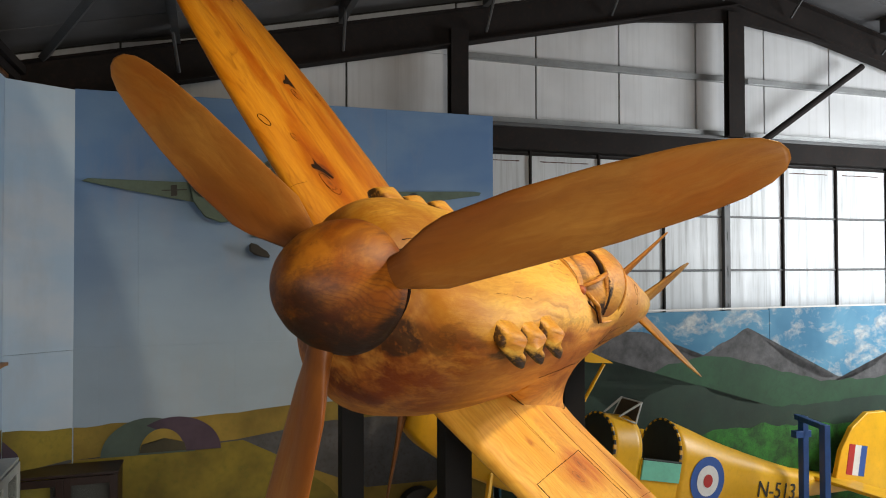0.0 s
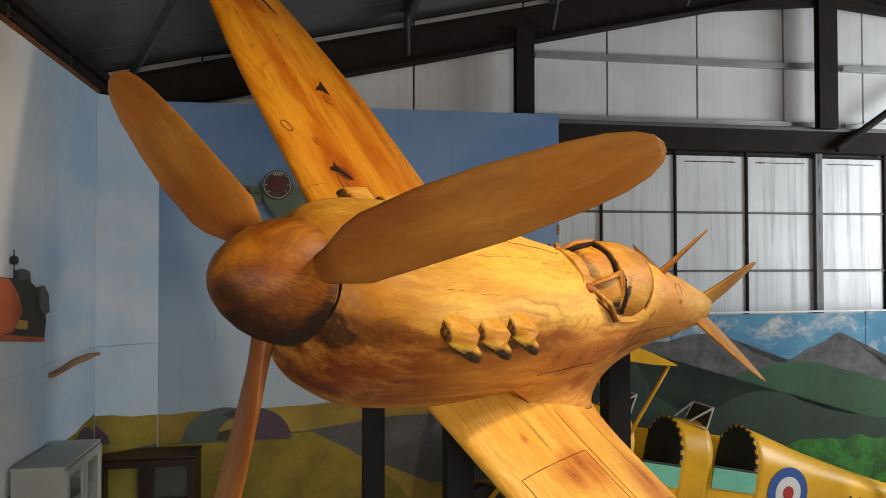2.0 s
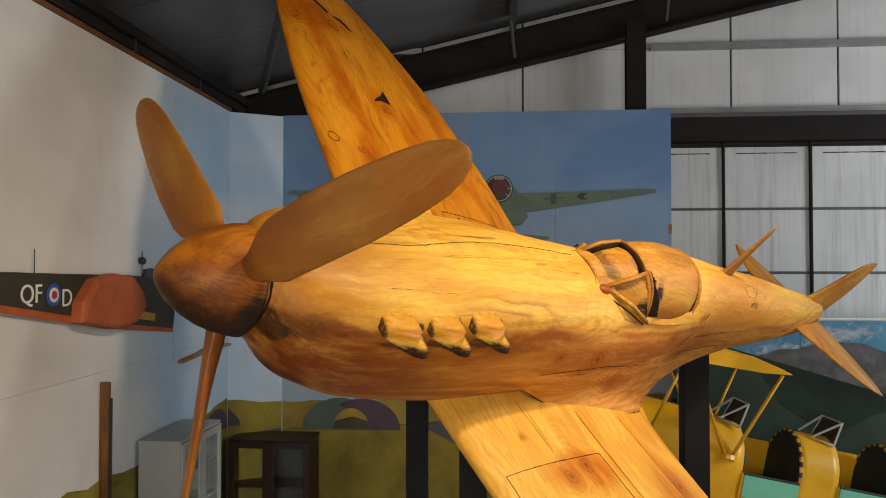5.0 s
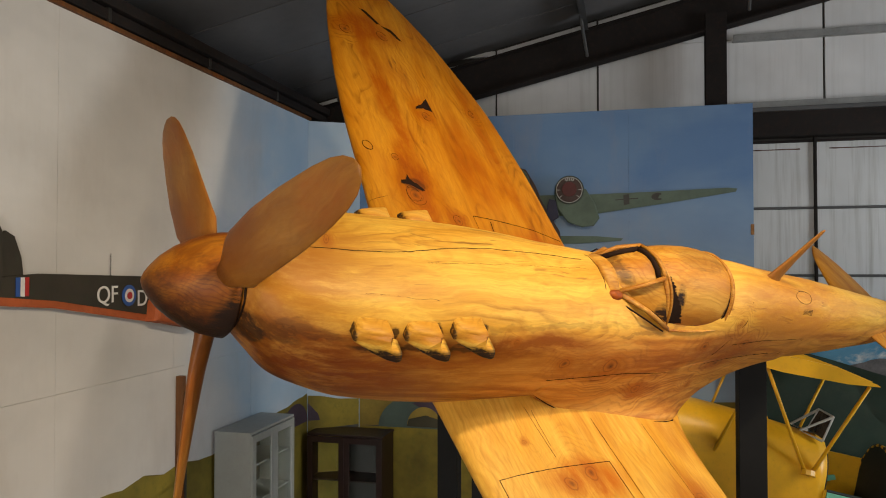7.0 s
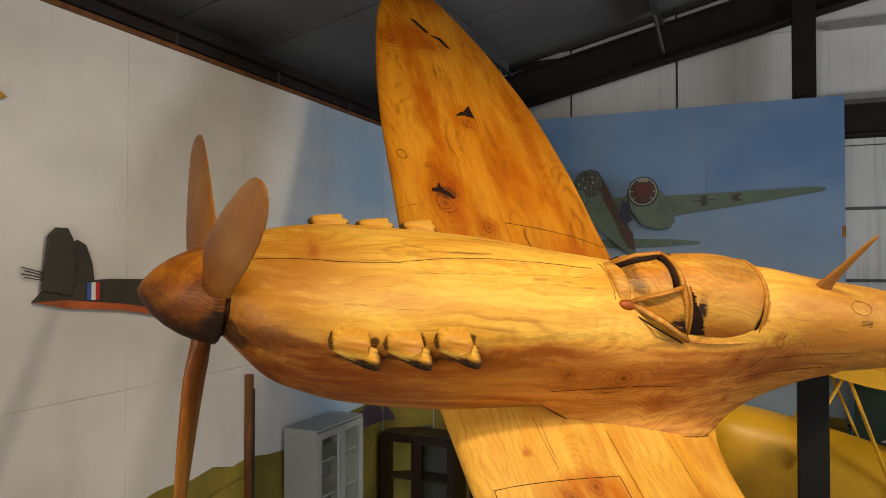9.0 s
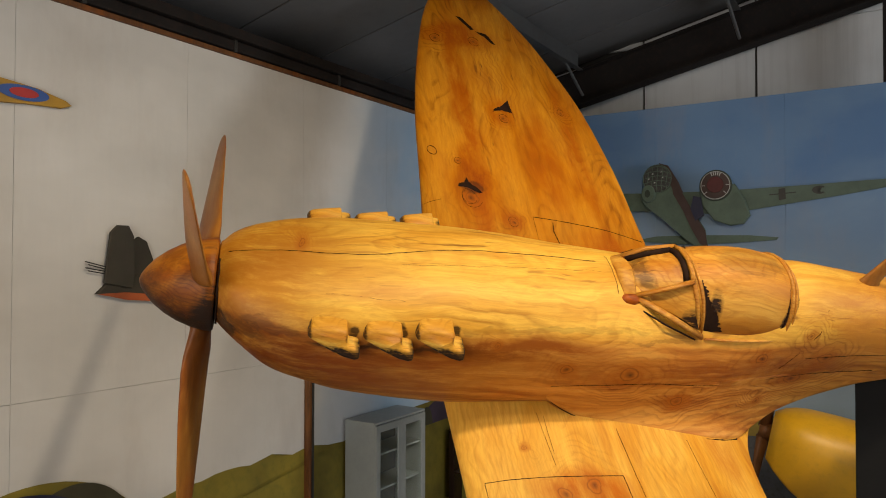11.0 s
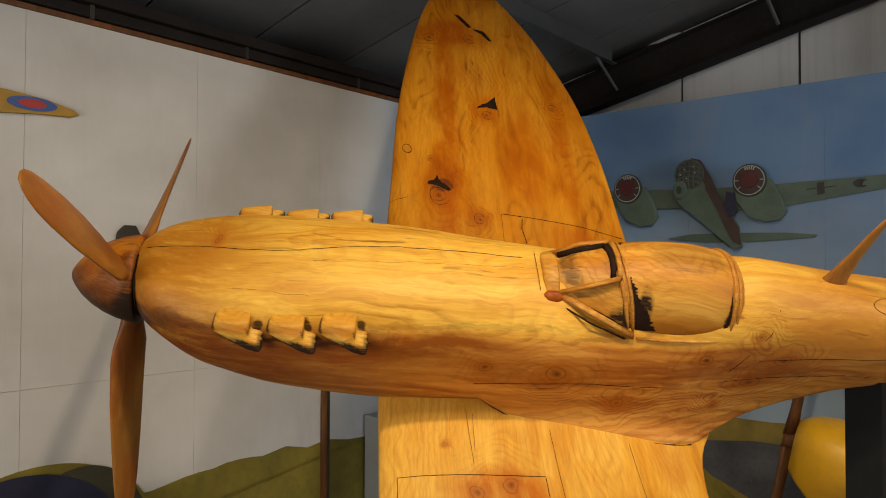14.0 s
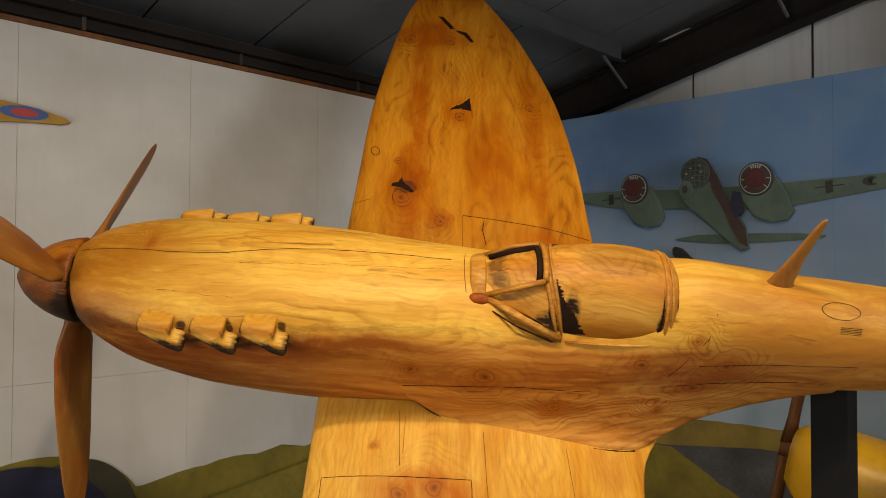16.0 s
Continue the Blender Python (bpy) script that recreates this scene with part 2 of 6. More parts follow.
# darkens the gaps between the port exhaust stubs and a band below each
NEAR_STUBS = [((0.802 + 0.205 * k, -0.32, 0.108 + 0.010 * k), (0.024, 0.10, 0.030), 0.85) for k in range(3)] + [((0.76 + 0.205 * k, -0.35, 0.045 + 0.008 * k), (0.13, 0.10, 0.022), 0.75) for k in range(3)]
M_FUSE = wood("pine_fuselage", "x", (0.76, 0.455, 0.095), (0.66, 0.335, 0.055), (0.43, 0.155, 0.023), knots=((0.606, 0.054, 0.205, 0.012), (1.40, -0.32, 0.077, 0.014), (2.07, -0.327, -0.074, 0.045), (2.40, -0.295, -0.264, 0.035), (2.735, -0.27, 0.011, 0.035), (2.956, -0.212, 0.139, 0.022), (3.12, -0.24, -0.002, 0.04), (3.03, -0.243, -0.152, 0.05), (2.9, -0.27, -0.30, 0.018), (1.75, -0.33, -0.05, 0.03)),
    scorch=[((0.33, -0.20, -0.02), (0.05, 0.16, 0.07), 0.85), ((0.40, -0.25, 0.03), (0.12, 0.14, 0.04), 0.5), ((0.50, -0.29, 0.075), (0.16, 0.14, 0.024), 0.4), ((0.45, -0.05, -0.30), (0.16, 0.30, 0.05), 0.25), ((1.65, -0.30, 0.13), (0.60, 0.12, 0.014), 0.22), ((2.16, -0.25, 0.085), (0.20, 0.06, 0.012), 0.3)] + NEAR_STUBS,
    seed=2.0, smudge=0.12, redness=0.2, band=0.42, tone=(0.22, 0.33, 0.50), heart_shade=0.13, figure=0.8,
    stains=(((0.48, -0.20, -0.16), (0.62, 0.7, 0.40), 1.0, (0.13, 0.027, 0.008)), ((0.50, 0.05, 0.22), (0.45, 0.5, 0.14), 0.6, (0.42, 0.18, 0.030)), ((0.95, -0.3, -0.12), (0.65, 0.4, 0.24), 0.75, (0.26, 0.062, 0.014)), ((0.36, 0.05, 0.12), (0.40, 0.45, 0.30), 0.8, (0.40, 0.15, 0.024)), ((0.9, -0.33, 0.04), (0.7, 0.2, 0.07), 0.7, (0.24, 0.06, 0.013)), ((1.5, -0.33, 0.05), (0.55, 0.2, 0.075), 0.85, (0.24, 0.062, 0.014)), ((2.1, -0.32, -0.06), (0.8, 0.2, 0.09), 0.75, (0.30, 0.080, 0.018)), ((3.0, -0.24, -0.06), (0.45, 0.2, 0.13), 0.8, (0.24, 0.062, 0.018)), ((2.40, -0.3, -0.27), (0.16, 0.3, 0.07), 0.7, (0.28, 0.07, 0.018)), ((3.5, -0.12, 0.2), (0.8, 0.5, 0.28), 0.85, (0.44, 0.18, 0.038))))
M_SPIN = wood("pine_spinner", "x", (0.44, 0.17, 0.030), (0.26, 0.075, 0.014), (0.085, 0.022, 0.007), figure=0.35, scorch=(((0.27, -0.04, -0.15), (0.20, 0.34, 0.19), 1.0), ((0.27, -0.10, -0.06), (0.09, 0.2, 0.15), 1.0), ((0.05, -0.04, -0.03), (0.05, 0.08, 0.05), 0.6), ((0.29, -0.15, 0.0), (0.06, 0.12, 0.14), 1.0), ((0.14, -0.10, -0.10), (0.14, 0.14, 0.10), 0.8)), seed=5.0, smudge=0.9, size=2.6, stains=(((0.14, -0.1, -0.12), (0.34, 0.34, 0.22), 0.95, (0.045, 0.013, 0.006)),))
M_WING = wood("pine_wing", "y", (0.57, 0.255, 0.038), (0.47, 0.17, 0.023), (0.29, 0.072, 0.012), knots=((1.978, 1.857, -0.22, 0.028), (2.46, 2.076, -0.25, 0.022), (1.645, 1.085, -0.30, 0.045), (1.87, 0.914, -0.31, 0.03), (1.603, 2.724, -0.16, 0.032), (1.899, 2.735, -0.15, 0.032), (1.60, 1.40, -0.27, 0.018), (2.52, 0.80, -0.36, 0.02)), scorch=(((1.66, 1.17, -0.29), (0.09, 0.06, 0.2), 0.6),), seed=8.0, redness=0.35, band=0.35, smudge=0.14, swirl=0.06, figure=0.95, tone=(0.28, 0.42, 0.60), stains=(((1.70, 1.75, -0.2), (0.10, 1.5, 0.5), 0.8, (0.33, 0.075, 0.014)), ((2.47, 1.7, -0.25), (0.09, 0.9, 0.5), 0.75, (0.34, 0.08, 0.014)), ((2.5, 0.85, -0.3), (0.32, 0.16, 0.5), 0.75, (0.36, 0.09, 0.017)), ((1.80, 2.8, -0.1), (0.42, 0.22, 0.5), 0.85, (0.30, 0.065, 0.012)), ((1.98, 1.9, -0.2), (0.12, 0.2, 0.4), 0.7, (0.36, 0.085, 0.014)), ((1.66, 1.22, -0.28), (0.13, 0.24, 0.4), 0.9, (0.24, 0.05, 0.011)), ((1.87, 0.92, -0.3), (0.10, 0.12, 0.4), 0.8, (0.26, 0.055, 0.011)), ((2.2, 1.5, -0.3), (0.16, 0.7, 0.4), 0.7, (0.36, 0.095, 0.016))))
# wing pine made paler for port: its stronger light is put into the colour
M_PORT = wood("lit_pine_wing", "y", (0.76, 0.44, 0.095), (0.66, 0.33, 0.055), (0.44, 0.16, 0.025), knots=((1.88, -0.72, -0.36, 0.045), (1.74, -0.76, -0.36, 0.035), (1.62, -0.52, -0.38, 0.014), (2.55, -0.9, -0.36, 0.05), (2.40, -1.1, -0.34, 0.05)), seed=8.0, redness=0.25, band=0.22, smudge=0.08, lines=0.15, figure=0.35, swirl=0.06, tone=(0.26, 0.38, 0.54), stains=(((1.85, -0.74, -0.36), (0.28, 0.13, 0.3), 0.85, (0.42, 0.11, 0.018)), ((2.5, -0.95, -0.3), (0.3, 0.3, 0.3), 0.7, (0.34, 0.09, 0.018)), ((2.68, -0.5, -0.4), (0.12, 0.25, 0.3), 0.55, (0.42, 0.13, 0.022))))
M_TAIL = wood("pine_tail", "y", seed=11.0)
M_BLADE = wood("stained_blade", "z", (0.41, 0.195, 0.052), (0.32, 0.135, 0.034), (0.19, 0.065, 0.018), seed=3.0, redness=0.15, rough=0.4, figure=0.12, lines=0.25, smudge=0.3, stains=(((0.0, 0.0, 0.35), (0.3, 0.3, 0.28), 0.35, (0.26, 0.075, 0.018)), ((0.0, 0.0, 0.95), (0.3, 0.1, 0.2), 0.4, (0.34, 0.085, 0.016)), ((0.0, 0.0, 0.18), (0.3, 0.3, 0.07), 0.6, (0.10, 0.03, 0.010))))
M_CANOPY = wood("pine_canopy", "x", (0.62, 0.35, 0.085), (0.52, 0.245, 0.046), (0.34, 0.12, 0.02), char=0.03, scorch=(((2.395, -0.20, 0.16), (0.045, 0.13, 0.19), 1.0), ((2.58, -0.24, 0.10), (0.32, 0.09, 0.025), 1.0), ((2.885, -0.20, 0.15), (0.042, 0.12, 0.15), 1.0), ((2.79, -0.21, 0.16), (0.025, 0.12, 0.15), 0.9), ((2.30, -0.21, 0.15), (0.055, 0.12, 0.09), 1.0), ((2.24, -0.20, 0.14), (0.10, 0.10, 0.035), 0.9), ((2.10, 0.0, 0.25), (0.06, 0.14, 0.03), 0.6), ((2.62, 0.0, 0.38), (0.3, 0.15, 0.03), 0.3)), size=1.6, seed=7.0, smudge=0.3)
M_FRAME = wood("pine_frame", "x", (0.60, 0.34, 0.085), (0.48, 0.22, 0.045), (0.28, 0.09, 0.016), seed=4.0, smudge=0.5, size=2.5)
# burnt lines and marks, also the shade drawn round the front pane
M_BURN = paint("burnt_wood", (0.020, 0.010, 0.006), 0.4, 20, 0.9, (0.05, 0.02, 0.01), 0.3, 0.0, 0.08)
M_STUB = wood("pine_stub", "x", (0.80, 0.50, 0.125), (0.70, 0.37, 0.068), (0.36, 0.13, 0.02), scorch=(((0.195, 0.0, -0.002), (0.055, 4.0, 0.036), 1.0), ((0.12, 0.0, -0.006), (0.18, 4.0, 0.042), 1.0), ((-0.005, 0.0, 0.05), (0.020, 4.0, 0.06), 0.9), ((0.155, 0.0, 0.060), (0.020, 4.0, 0.020), 0.7)), seed=1.0, size=2.5, smudge=0.2, char=0.02, figure=0.3)
M_LEFT = mural_sky("mural_cloud_wall", (0.33, 0.47, 0.62), (0.42, 0.54, 0.66), (0.55, 0.59, 0.63), 4.15)
M_BACK = mural_sky("mural_blue_board", (0.092, 0.190, 0.39), (0.128, 0.240, 0.44), (0.170, 0.285, 0.46), fade=(2.4, 4.2, (0.34, 0.44, 0.54)))
M_EDGE = paint("board_edge", (0.20, 0.19, 0.18), 0.3, 8, 0.8)
M_FIELD = paint("painted_field", (0.22, 0.17, 0.016), 0.6, 1.6, 0.75, (0.08, 0.10, 0.02), 0.5)
M_FIELD2 = paint("painted_far_field", (0.27, 0.19, 0.03), 0.45, 2.2, 0.75, (0.14, 0.14, 0.03), 0.4)
M_RUNWAY = paint("painted_runway", (0.075, 0.078, 0.085), 0.5, 2.6, 0.75, (0.04, 0.03, 0.02), 0.7)
M_NAVY = paint("painted_navy", (0.016, 0.018, 0.05), 0.4, 3, 0.6)
M_PURPLE = paint("painted_purple", (0.055, 0.035, 0.06), 0.4, 3, 0.7)
M_TEAL = paint("painted_teal", (0.08, 0.12, 0.10), 0.35, 3, 0.7)
M_OLIVE = paint("painted_olive", (0.05, 0.045, 0.022), 0.4, 3, 0.7)
M_STEEL = paint("dark_steel", (0.015, 0.012, 0.011), 0.4, 2.0, 0.8, (0.06, 0.03, 0.02), 0.3, 0.0, 0.2)
M_STEELG = paint("grey_steel", (0.075, 0.078, 0.08), 0.35, 2.0, 0.5, (0.12, 0.07, 0.05), 0.3)
M_BLACK = paint("black_steel", (0.006, 0.006, 0.0065), 0.3, 3.0, 0.7, (0.02, 0.018, 0.015), 0.2, 0.0, 0.2)
M_GALV = paint("galvanised_rail", (0.36, 0.37, 0.37), 0.25, 4.0, 0.45, (0.2, 0.16, 0.12), 0.3, 0.6)
M_ROOF = paint("roof_lining", (0.135, 0.135, 0.14), 0.25, 0.8, 0.7, (0.1, 0.1, 0.1), 0.3)
M_BOARD = paint("brown_board", (0.10, 0.075, 0.05), 0.3, 2, 0.7)
M_FLOOR = paint("concrete_floor", (0.46, 0.45, 0.44), 0.3, 1.2, 0.6, (0.07, 0.065, 0.06), 0.5)
M_PLAIN = paint("plain_cladding", (0.42, 0.43, 0.44), 0.2, 1.0, 0.7)


def sheet_paint(name, color, streaky):
    n = Nodes(name)
    drip = n.noise(n.mapped((9, 9, 0.35)), 1.6, 5, 0.65)
    big = n.noise(n.coord, 1.3, 3)
    c = n.ramp(big, (0.3, tuple(k * 0.8 for k in color)), (0.7, color))
    c = n.mix(n.math("MULTIPLY", n.ramp(drip, (0.48, (0, 0, 0)), (0.72, (1, 1, 1))), streaky), c, (0.22, 0.21, 0.19))
    r = n.ramp(drip, (0.3, (0.25, 0.25, 0.25)), (0.7, (0.6, 0.6, 0.6)))
    return n.done(c, r, 0, drip, 0.001, 0.5)


M_SHEET = sheet_paint("white_cladding", (0.66, 0.665, 0.67), 0.18)
M_DOOR = sheet_paint("door_sheet", (0.58, 0.60, 0.61), 0.55)
M_YELLOW = paint("trainer_yellow", (0.80, 0.42, 0.012), 0.18, 2.0, 0.38, (0.25, 0.12, 0.02), 0.18)
M_YDARK = paint("cutout_yellow", (0.44, 0.24, 0.02), 0.25, 4, 0.6)
M_MINT = paint("mint_green", (0.17, 0.52, 0.37), 0.2, 3, 0.5)
M_COCK = paint("cockpit_dark", (0.018, 0.026, 0.022), 0.4, 5, 0.7)
M_BLUE = paint("roundel_blue", (0.03, 0.09, 0.32), 0.2, 5, 0.5)
M_WHITE = paint("roundel_white", (0.70, 0.68, 0.64), 0.15, 5, 0.5)
M_RED = paint("roundel_red", (0.42, 0.025, 0.02), 0.2, 5, 0.5)
M_INK = paint("black_paint", (0.02, 0.018, 0.015), 0.3, 5, 0.5)
M_STAND = paint("blue_stand", (0.015, 0.06, 0.20), 0.25, 5, 0.45)
M_GREENAIR = paint("bomber_green", (0.10, 0.145, 0.11), 0.3, 3.5, 0.65, (0.05, 0.06, 0.05), 0.3)
M_GREENDK = paint("bomber_dark_green", (0.035, 0.05, 0.038), 0.35, 4, 0.65)
M_GLAZE = paint("painted_glazing", (0.05, 0.05, 0.048), 0.6, 9, 0.5, (0.3, 0.3, 0.28), 0.3)
M_COWLRED = paint("engine_red", (0.09, 0.012, 0.012), 0.4, 6, 0.6)
M_PALE = paint("pale_grey_paint", (0.42, 0.43, 0.41), 0.2, 6, 0.6)
M_CAMO = paint("camouflage_brown", (0.035, 0.028, 0.018), 0.5, 2.0, 0.7, (0.03, 0.04, 0.02), 0.5)
M_ORANGE = paint("dull_orange", (0.38, 0.085, 0.02), 0.35, 3.0, 0.7, (0.1, 0.04, 0.02), 0.3)
M_CABGREY = paint("grey_cabinet", (0.34, 0.36, 0.345), 0.12, 3, 0.45, (0.2, 0.19, 0.17), 0.15)
M_CABIN = paint("cabinet_inside", (0.05, 0.05, 0.05), 0.3, 3, 0.7)
M_MAHOG = paint("mahogany", (0.020, 0.006, 0.004), 0.45, 9.0, 0.45, (0.006, 0.003, 0.002), 0.4)
M_TIMBER = wood("rough_timber", "y", (0.34, 0.19, 0.08), (0.26, 0.13, 0.05), (0.13, 0.06, 0.025), seed=9.0)
M_POSTW = wood("brown_timber", "z", (0.17, 0.085, 0.04), (0.12, 0.055, 0.025), (0.07, 0.03, 0.015), seed=9.5)
M_MOUNT = paint("painted_mountain", (0.085, 0.083, 0.085), 0.75, 7.0, 0.75, (0.04, 0.04, 0.045), 0.5)
M_HILL = paint("painted_hill", (0.018, 0.07, 0.028), 0.5, 1.6, 0.75, (0.02, 0.03, 0.022), 0.5)
M_HILLDK = paint("painted_dark_hill", (0.013, 0.036, 0.020), 0.5, 1.6, 0.75)
M_LEAF = paint("painted_leaves", (0.022, 0.15, 0.012), 0.9, 7.0, 0.7, (0.006, 0.02, 0.006), 0.95)


def cloud_sky():
    """Blue painted sky with small dabbed clouds."""
    n = Nodes("mountain_sky_clouds")
    w = n.warped(2.0, 0.35)
    c = n.ramp(n.noise(w, 1.2, 3), (0.35, (0.045, 0.16, 0.27)), (0.65, (0.10, 0.26, 0.38)))
    puff = n.ramp(n.noise(n.mapped((1.0, 1, 1.9), (0.4, 0, 0.3), vec=w), 2.4, 7, 0.68), (0.52, (0, 0, 0)), (0.66, (1, 1, 1)))
    tone = n.ramp(n.noise(n.coord, 14.0, 4, 0.7), (0.3, (0.26, 0.27, 0.28)), (0.7, (0.56, 0.56, 0.53)))
    return n.done(n.mix(n.math("MULTIPLY", puff, 0.85), c, tone), 0.7, 0, n.noise(n.coord, 25.0), 0.0015, 0.3)


M_SKYB = cloud_sky()
g = Nodes("cabinet_glass")
M_GLASS = g.done((0.9, 0.95, 0.93), 0.0)
g.bsdf.inputs["Transmission Weight"].default_value = 1.0
g.bsdf.inputs["IOR"].default_value = 1.3


M_SMOKED = paint("smoked_pane", (0.085, 0.062, 0.042), 0.3, 5.0, 0.22, (0.2, 0.18, 0.15), 0.2)


# ---- building blocks ----
def part(name, bm, material, parent=None, label="", smooth=False, at=None):
    """Links a bmesh as one mesh object under a thing or a part."""
    mesh = bpy.data.meshes.new(name)
    bmesh.ops.recalc_face_normals(bm, faces=bm.faces)
    for f in bm.faces:
        f.smooth = smooth
    bm.to_mesh(mesh)
    bm.free()
    mesh.materials.append(material)
    ob = new(name, mesh)
    ob.parent = parent
    if at is not None:
        ob.matrix_basis = at
    if label:
        tagged(ob, label)
    return ob


def thing(name, label, category, at=None, group="", kind=""):
    ob = new(name)
    ob.empty_display_size = 0.1
    ob.matrix_basis = HALL if at is None else at
    return tagged(ob, label, category, group, kind)


def box(lo, hi, bevel=0.0, bm=None, m=None):
    bm = bm or bmesh.new()
    c = [(a + b) / 2 for a, b in zip(lo, hi)]
    s = [abs(b - a) for a, b in zip(lo, hi)]
    r = bmesh.ops.create_cube(bm, size=1, matrix=(m or Matrix()) @ Matrix.LocRotScale(c, None, s))
    if bevel:
        edges = {e for v in r["verts"] for e in v.link_edges}
        bmesh.ops.bevel(bm, geom=list(edges), offset=bevel, segments=2, affect="EDGES", profile=0.6)
    return bm


def loft(rings, caps=True, closed=True, bm=None):
    """Skins a row of rings of points."""
    bm = bm or bmesh.new()
    vs = [[bm.verts.new(p) for p in r] for r in rings]
    k = len(vs[0])
    for a, b in zip(vs, vs[1:]):
        for i in range(k if closed else k - 1):
            j = (i + 1) % k
            bm.faces.new((a[i], a[j], b[j], b[i]))
    if caps:
        bm.faces.new(vs[0][::-1]), bm.faces.new(vs[-1])
    return bm


def tube(points, r, sides=8, bm=None, flat=1.0):
    """A round bar along points; r one radius or one for each point."""
    pts = [Vector(p) for p in points]
    rs = r if isinstance(r, (list, tuple)) else [r] * len(pts)
    rings = []
    side = None
    for i, p in enumerate(pts):
        d = (pts[min(i + 1, len(pts) - 1)] - pts[max(i - 1, 0)]).normalized()
        if side is None:
            side = d.cross(Vector((0, 0, 1)) if abs(d.z) < 0.9 else Vector((1, 0, 0))).normalized()
        side = (side - d * side.dot(d)).normalized()
        up = d.cross(side)
        rings.append([p + (side * math.cos(a) + up * math.sin(a) * flat) * rs[i] for a in (2 * math.pi * j / sides for j in range(sides))])
    return loft(rings, bm=bm)


def prism(poly, m, depth, bm=None, bevel=0.0):
    """A flat outline in x, y with a thickness along z from 0 to depth, placed by m."""
    bm = bm or bmesh.new()
    lo = [bm.verts.new(m @ Vector((x, y, 0))) for x, y in poly]
    hi = [bm.verts.new(m @ Vector((x, y, depth))) for x, y in poly]
    faces = [bm.faces.new(lo[::-1]), bm.faces.new(hi)]
    k = len(poly)
    for i in range(k):
        bm.faces.new((lo[i], lo[(i + 1) % k], hi[(i + 1) % k], hi[i]))
    if bevel:
        bmesh.ops.bevel(bm, geom=list(faces[1].edges), offset=bevel, segments=2, affect="EDGES", profile=0.5)
    bmesh.ops.triangulate(bm, faces=[f for f in bm.faces if len(f.verts) > 4], ngon_method="EAR_CLIP")
    return bm


def oval(cx, cy, rx, ry, k=28, a0=0.0, a1=360.0):
    full = a1 - a0 >= 360
    return [(cx + rx * math.cos(radians(a0 + (a1 - a0) * i / (k if full else k - 1))), cy + ry * math.sin(radians(a0 + (a1 - a0) * i / (k if full else k - 1)))) for i in range(k)]


def writing(name, text, size, m, material, parent, thick=0.002):
    """Letters as a mesh, lying in x, y of m."""
    data = bpy.data.curves.new(name, "FONT")
    data.body, data.size, data.extrude = text, size, thick
    tmp = new(name, data)
    mesh = bpy.data.meshes.new_from_object(tmp.evaluated_get(bpy.context.evaluated_depsgraph_get()))
    bpy.data.objects.remove(tmp)
    mesh.materials.append(material)
    ob = new(name, mesh)
    ob.parent, ob.matrix_basis = parent, m
    return ob


def smoothstep(a, b, x):
    t = min(1, max(0, (x - a) / (b - a)))
    return t * t * (3 - 2 * t)


def curve_at(table, x):
    """Smooth value of a table of stations at x (monotone in x)."""
    xs = [r[0] for r in table]
    if x <= xs[0]:
        return table[0][1:]
    for i in range(len(xs) - 1):
        if x <= xs[i + 1]:
            p0, p1, p2, p3 = table[max(i - 1, 0)], table[i], table[i + 1], table[min(i + 2, len(xs) - 1)]
            h = p2[0] - p1[0]
            t = (x - p1[0]) / h
            out = []
            for j in range(1, len(p1)):
                m1 = (p2[j] - p0[j]) / max(1e-6, p2[0] - p0[0]) * h
                m2 = (p3[j] - p1[j]) / max(1e-6, p3[0] - p1[0]) * h
                out.append((2 * t**3 - 3 * t**2 + 1) * p1[j] + (t**3 - 2 * t**2 + t) * m1 + (3 * t**2 - 2 * t**3) * p2[j] + (t**3 - t**2) * m2)
            return out
    return table[-1][1:]


# ---- the hall ----
LEFT_U, BACK_V, TOP = -1.69, 7.45, 4.885
GABLE_V, APEX_U, SLOPE = 8.0, 6.60, 0.222


def roof_z(u):
    return 5.72 + SLOPE * (u if u < APEX_U else 2 * APEX_U - u)


floor = part("floor", box((-2.6, -8, -0.2), (16, 8.6, 0)), M_FLOOR)
floor.matrix_basis = HALL
tagged(floor, "grey concrete hangar floor", "floor", kind="structure")


def sheeted_wall(name, label, sheets, material, thick, axis):
    """Painted boards side by side with open joints; axis: the wall's normal."""
    wall = thing(name, label, "wall", kind="structure")
    for a0, a1, z0, z1, mat in sheets:
        g = 0.0010 if axis == "u" else 0.0004
        if axis == "u":
            b = box((material - thick, a0 + g, z0 + g), (material + random.uniform(-0.0015, 0.0015), a1 - g, z1 - g), 0.0008)
        else:
            b = box((a0 + g, material + random.uniform(-0.0008, 0.0008), z0 + g), (a1 - g, material + thick, z1 - g), 0.0006)
        part("board", b, mat, wall)
    return wall


seams = [-7.53 + 1.22 * i for i in range(12)] + [7.2]
wall_left = sheeted_wall("wall_left", "off-white and pale blue mural wall of plywood boards", [(a, b, z0, z1, M_LEFT) for a, b in zip(seams, seams[1:]) for z0, z1 in ((0, 2.44), (2.44, TOP))], LEFT_U, 0.02, "u")
part("wall_backing", box((LEFT_U - 0.12, -8, 0), (LEFT_U - 0.021, 7.6, TOP - 0.01)), M_EDGE, wall_left)
